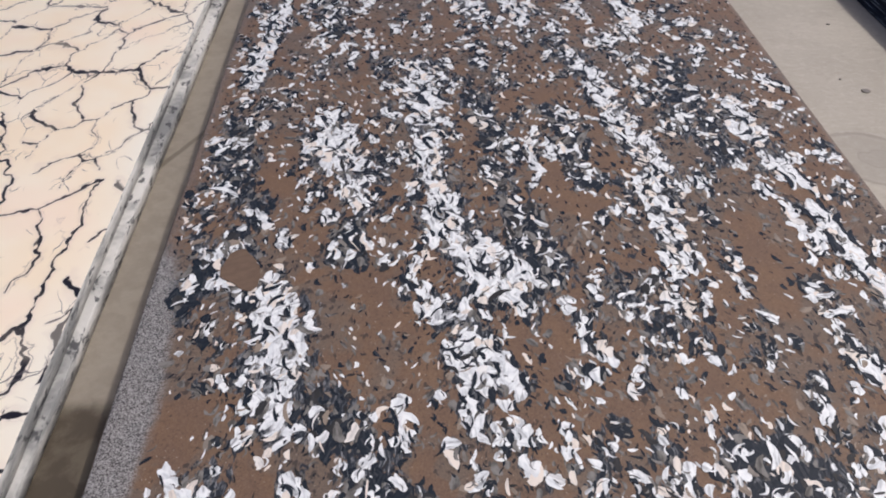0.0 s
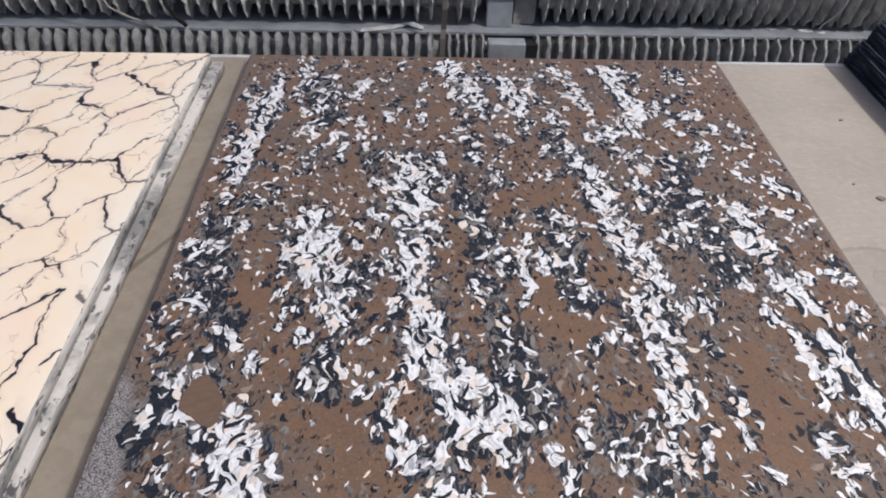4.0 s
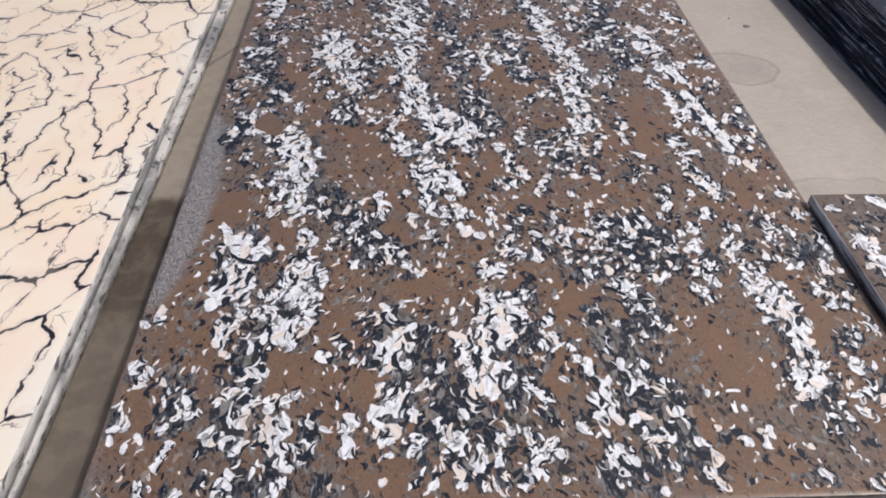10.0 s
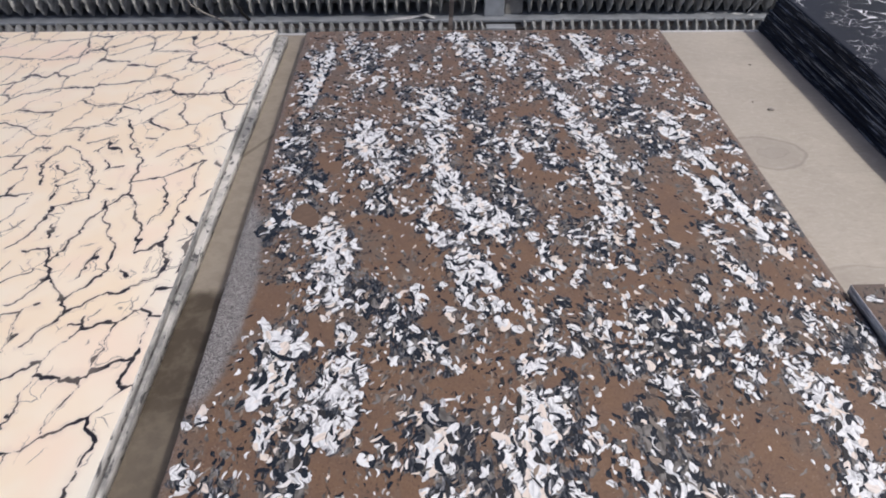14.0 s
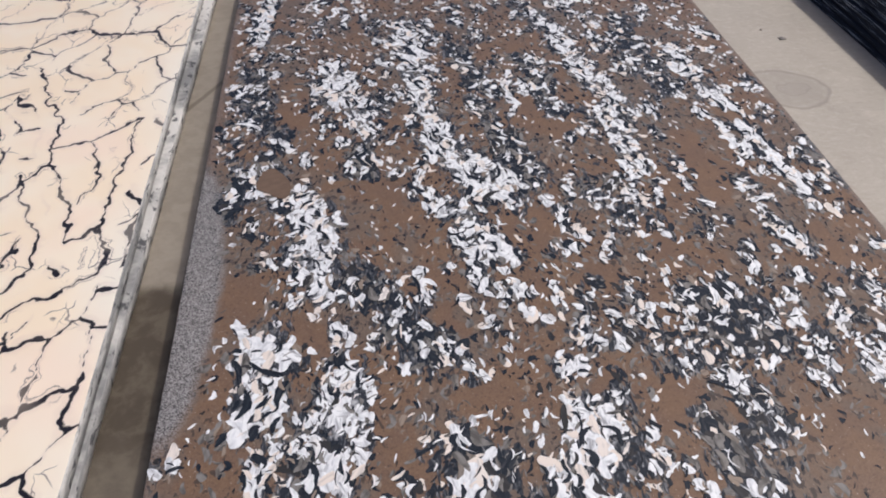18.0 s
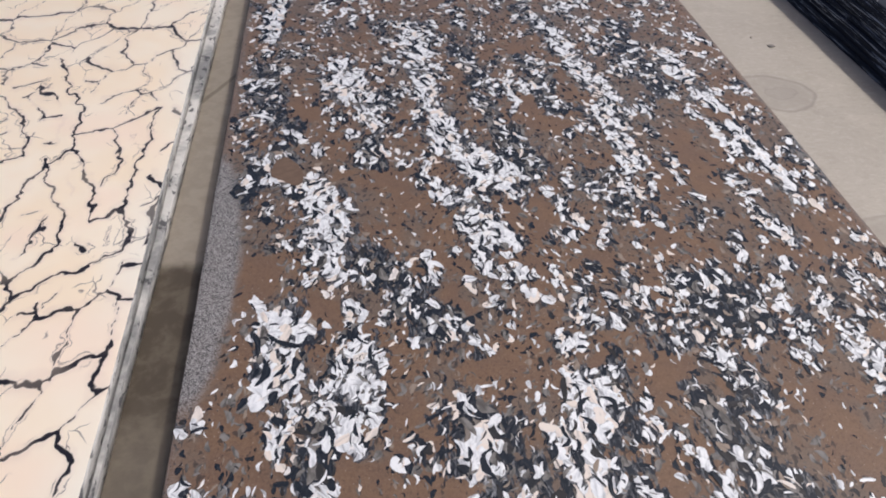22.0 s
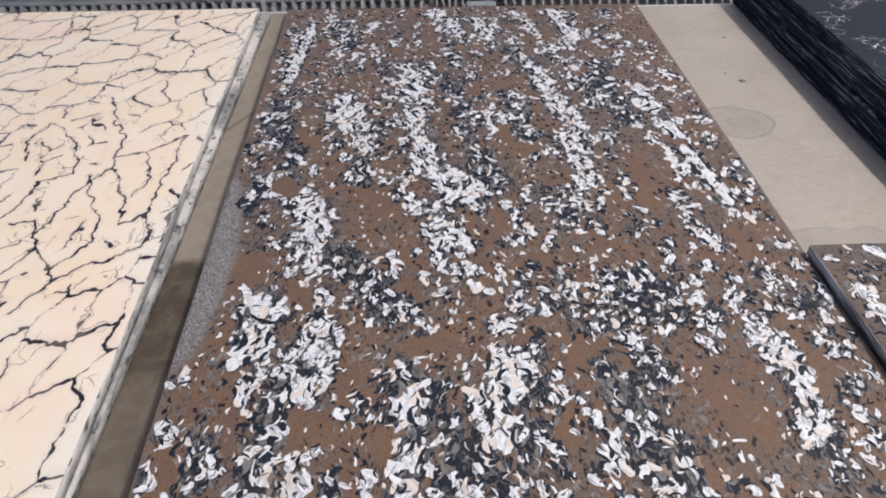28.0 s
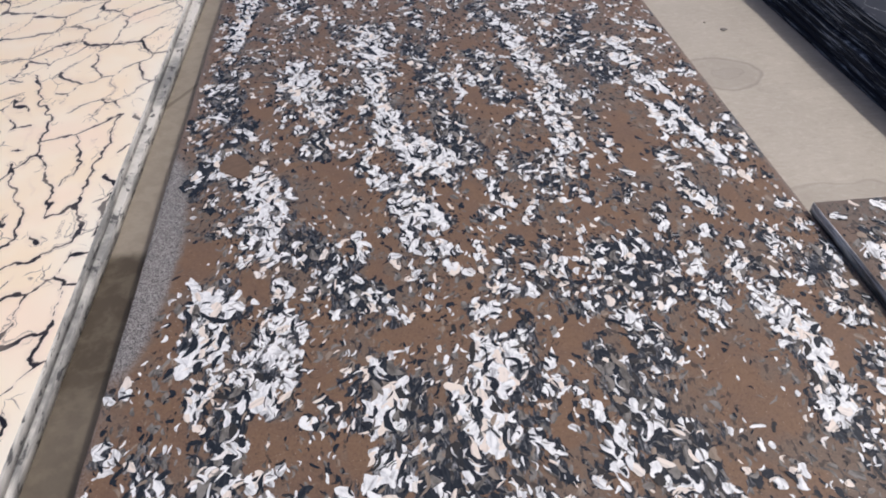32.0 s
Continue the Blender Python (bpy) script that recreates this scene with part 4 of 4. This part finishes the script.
machine = tagged(new("bellows_machine"), "grey machine rail under dusty accordion bellows", "machine")
UPPER = arch([(3.285, 0.530), (3.245, 0.560), (3.224, 0.62), (3.222, 0.69), (3.24, 0.755), (3.31, 0.79), (3.46, 0.80)])
LOWER = arch([(3.14, 0.10), (3.123, 0.20), (3.123, 0.31), (3.135, 0.412), (3.158, 0.435)])
bellows("upper_bellows", -3.4, -1.235, 0.062, UPPER, 0.060, RIMMED, M_BELLOWS, machine, 1)
bellows("upper_bellows", -1.205, 0.02, 0.0585, UPPER, 0.060, RIMMED, M_BELLOWS, machine, 2)
bellows("upper_bellows", 0.262, 2.0, 0.053, UPPER, 0.060, RIMMED, M_BELLOWS, machine, 3)
bellows("lower_bellows", -3.4, -0.15, 0.0515, LOWER, 0.052, FLAPPED, M_BELLOWS_LOW, machine, 4)
bellows("lower_bellows", -0.12, 0.05, 0.036, LOWER, 0.052, FLAPPED, M_BELLOWS_LOW, machine, 5)
bellows("lower_bellows", 0.235, 3.4, 0.050, LOWER, 0.052, FLAPPED, M_BELLOWS_LOW, machine, 6)
part("ledge", box(-3.4, 3.4, 3.15, 3.7, 0.466, 0.478, 0.002), M_LEDGE, machine, "blue-grey sheet metal ledge")
part("rail_core", box(-3.4, 2.0, 3.43, 3.6, 0.478, 0.77), M_LEDGE, machine)
part("lower_core", box(-3.4, 3.4, 3.16, 3.6, 0.0, 0.464), M_STRAP, machine)
part("carriage_cover", box(0.03, 0.262, 3.17, 3.45, 0.62, 0.78, 0.05), M_BRACKET, machine, "pale grey carriage cover")
part("carriage_plate", box(0.045, 0.15, 3.20, 3.25, 0.4785, 0.625, 0.006), M_LEDGE, machine)
part("carriage_plate", box(0.158, 0.25, 3.235, 3.28, 0.4785, 0.625, 0.006), M_CABLE, machine, "dark shaded carriage plate")
part("joint_cover", box(0.048, 0.20, 3.07, 3.135, 0.40, 0.464, 0.006), M_LEDGE, machine)
part("clamp", box(0.20, 0.25, 3.075, 3.135, 0.40, 0.46, 0.004), M_RUBBER, machine)
part("joint_plate", box(0.030, 0.236, 3.065, 3.135, 0.10, 0.397, 0.004), M_BRACKET, machine, "pale joint plate")
part("end_post", box(2.01, 2.045, 3.12, 3.3, 0.0, 0.95, 0.004), M_POST, machine, "beige end post")
cable = tagged(mesh_object("cable", tube([(-1.50, 3.10, 0.86), (-1.485, 3.10, 0.76), (-1.475, 3.09, 0.66), (-1.44, 3.09, 0.585), (-1.39, 3.13, 0.53), (-1.33, 3.16, 0.488), (-1.27, 3.11, 0.484), (-1.25, 3.055, 0.42), (-1.25, 3.06, 0.28)], 0.005), M_CABLE), "thin grey cable hanging over the bellows", "cable")

# ---- small things ----
def hex_panel():
    """Green stone panel with a pale hexagon net, standing behind the machine."""
    k = Nodes("green_hexagon_stone", 0.4, specular=0.3)
    cloud = k.noise(k.coord, 7, 4.0)
    color = k.mix(k.step(cloud, 0.4, 0.6), (0.14, 0.27, 0.19), (0.52, 0.60, 0.53))
    return k.done(color)


M_GREEN = hex_panel()
M_NET = plain("pale_net_line", (0.55, 0.60, 0.50), 0.5)
panel = tagged(new("green_panel"), "green stone panel with pale hexagon net behind the bellows", "stone panel")
part("sheet", box(2.05, 3.9, 3.56, 3.59, 0.0, 1.25, 0.003), M_GREEN, panel)
net = bmesh.new()
R = 0.046
for i in range(26):
    for j in range(16):
        cx, cz = 2.12 + i * R * 1.5, 0.06 + (j + 0.5 * (i % 2)) * R * math.sqrt(3)
        ring = []
        for f in (1.0, 0.86):
            ring.append([net.verts.new((cx + f * R * math.cos(a), 3.557, cz + f * R * math.sin(a))) for a in (math.pi / 3 * q for q in range(6))])
        for q in range(6):
            net.faces.new((ring[0][q], ring[0][(q + 1) % 6], ring[1][(q + 1) % 6], ring[1][q]))
part("hexagon_net", net, M_NET, panel, "raised pale hexagon lines")


def lump(x, y, z, rx, ry, rz, seed):
    bm = bmesh.new()
    bmesh.ops.create_icosphere(bm, subdivisions=2, radius=1)
    for v in bm.verts:
        n = 1 + 0.25 * noise.noise(v.co * 1.7 + Vector((seed, 0, 0)))
        v.co = Vector((x + v.co.x * rx * n, y + v.co.y * ry * n, z + rz + max(-1.0, v.co.z) * rz * n))
    return bm


M_GRIT = plain("dark_stone_grit", (0.20, 0.18, 0.165), 0.8)
tagged(mesh_object("stone_crumb", lump(1.021, 1.859, 0.5995, 0.013, 0.011, 0.003, 1), M_GRIT), "small dark flat stone crumb on the table", "stone crumb", "crumbs on the table")
for i, (x, y, r) in enumerate(((0.975, 1.925, 0.004), (1.09, 2.27, 0.006))):
    tagged(mesh_object("stone_crumb", lump(x, y, 0.5995, r, r * 0.7, 0.0025, i + 3), M_GRIT), "tiny dark stone crumb on the table", "stone crumb", "crumbs on the table")


def ribbon(points, width, thick):
    """A flat band along points, width across y or x as given by its own tilt."""
    bm = bmesh.new()
    rows = []
    for p, side in points:
        p, side = Vector(p), Vector(side).normalized() * width / 2
        up = Vector((0, -thick, thick))
        rows.append([bm.verts.new(p - side), bm.verts.new(p + side), bm.verts.new(p + side + up), bm.verts.new(p - side + up)])
    for a, b in zip(rows, rows[1:]):
        for q in range(4):
            bm.faces.new((a[q], a[(q + 1) % 4], b[(q + 1) % 4], b[q]))
    bm.faces.new(rows[0])
    bm.faces.new(rows[-1][::-1])
    bmesh.ops.recalc_face_normals(bm, faces=bm.faces[:])
    return bm


tagged(mesh_object("strap", ribbon([((-0.128, 3.12, 0.80), (1, 0, 0)), ((-0.130, 3.09, 0.70), (1, 0, 0)), ((-0.132, 3.075, 0.60), (1, 0.1, 0)), ((-0.135, 3.10, 0.51), (1, 0.1, 0)), ((-0.137, 3.085, 0.475), (1, 0, 0)), ((-0.14, 3.06, 0.25), (1, 0, 0))], 0.022, 0.002), M_STRAP), "dusty brown strap hanging over the bellows", "strap")
tagged(mesh_object("torn_film", ribbon([((-0.47, 3.15, 0.4795), (0.1, 1, 0)), ((-0.40, 3.16, 0.484), (0.2, 1, 0.1)), ((-0.33, 3.185, 0.4825), (0.3, 1, 0.15)), ((-0.27, 3.197, 0.492), (0.5, 1, 0.1)), ((-0.215, 3.175, 0.481), (0, 1, 0))], 0.034, 0.0012), M_FILM), "torn white plastic film on the metal ledge", "plastic film")
# the black tube is added to show the dark break between bellows segments
tagged(mesh_object("gap_tube", tube([(-1.225, 3.10, 0.80), (-1.222, 3.095, 0.68), (-1.215, 3.085, 0.60), (-1.20, 3.13, 0.53), (-1.175, 3.15, 0.488)], 0.009), M_RUBBER), "short black tube added for the dark break in the bellows", "hose")
tagged(mesh_object("wire", tube([(1.470, 3.20, 0.79), (1.478, 3.155, 0.74), (1.484, 3.14, 0.68), (1.484, 3.14, 0.62), (1.474, 3.17, 0.56), (1.462, 3.21, 0.51), (1.455, 3.22, 0.481)], 0.0035), M_FILM), "thin pale wire hanging over the bellows", "wire")


def flake(x, y, z, r, seed):
    """A torn, curled scrap of film."""
    bm = bmesh.new()
    rnd = random.Random(seed)
    ring = [(r * rnd.uniform(0.5, 1.1) * math.cos(a), 0.6 * r * rnd.uniform(0.5, 1.1) * math.sin(a)) for a in (2 * math.pi * i / 9 for i in range(9))]
    low = [bm.verts.new((x + u, y + v, z + 0.004 * rnd.random())) for u, v in ring]
    top = [bm.verts.new(v.co + Vector((0, 0, 0.0012))) for v in low]
    bm.faces.new(low[::-1])
    bm.faces.new(top)
    for i in range(9):
        bm.faces.new((low[i], low[(i + 1) % 9], top[(i + 1) % 9], top[i]))
    return bm


for i, (x, y, r) in enumerate(((1.32, 3.235, 0.035), (1.40, 3.215, 0.04), (1.25, 3.225, 0.02), (1.46, 3.19, 0.018))):
    tagged(mesh_object("film_scrap", flake(x, y, 0.4782, r, i + 2), M_FILM), "small torn pale film scrap on the metal ledge", "film scrap", "scraps on the ledge")
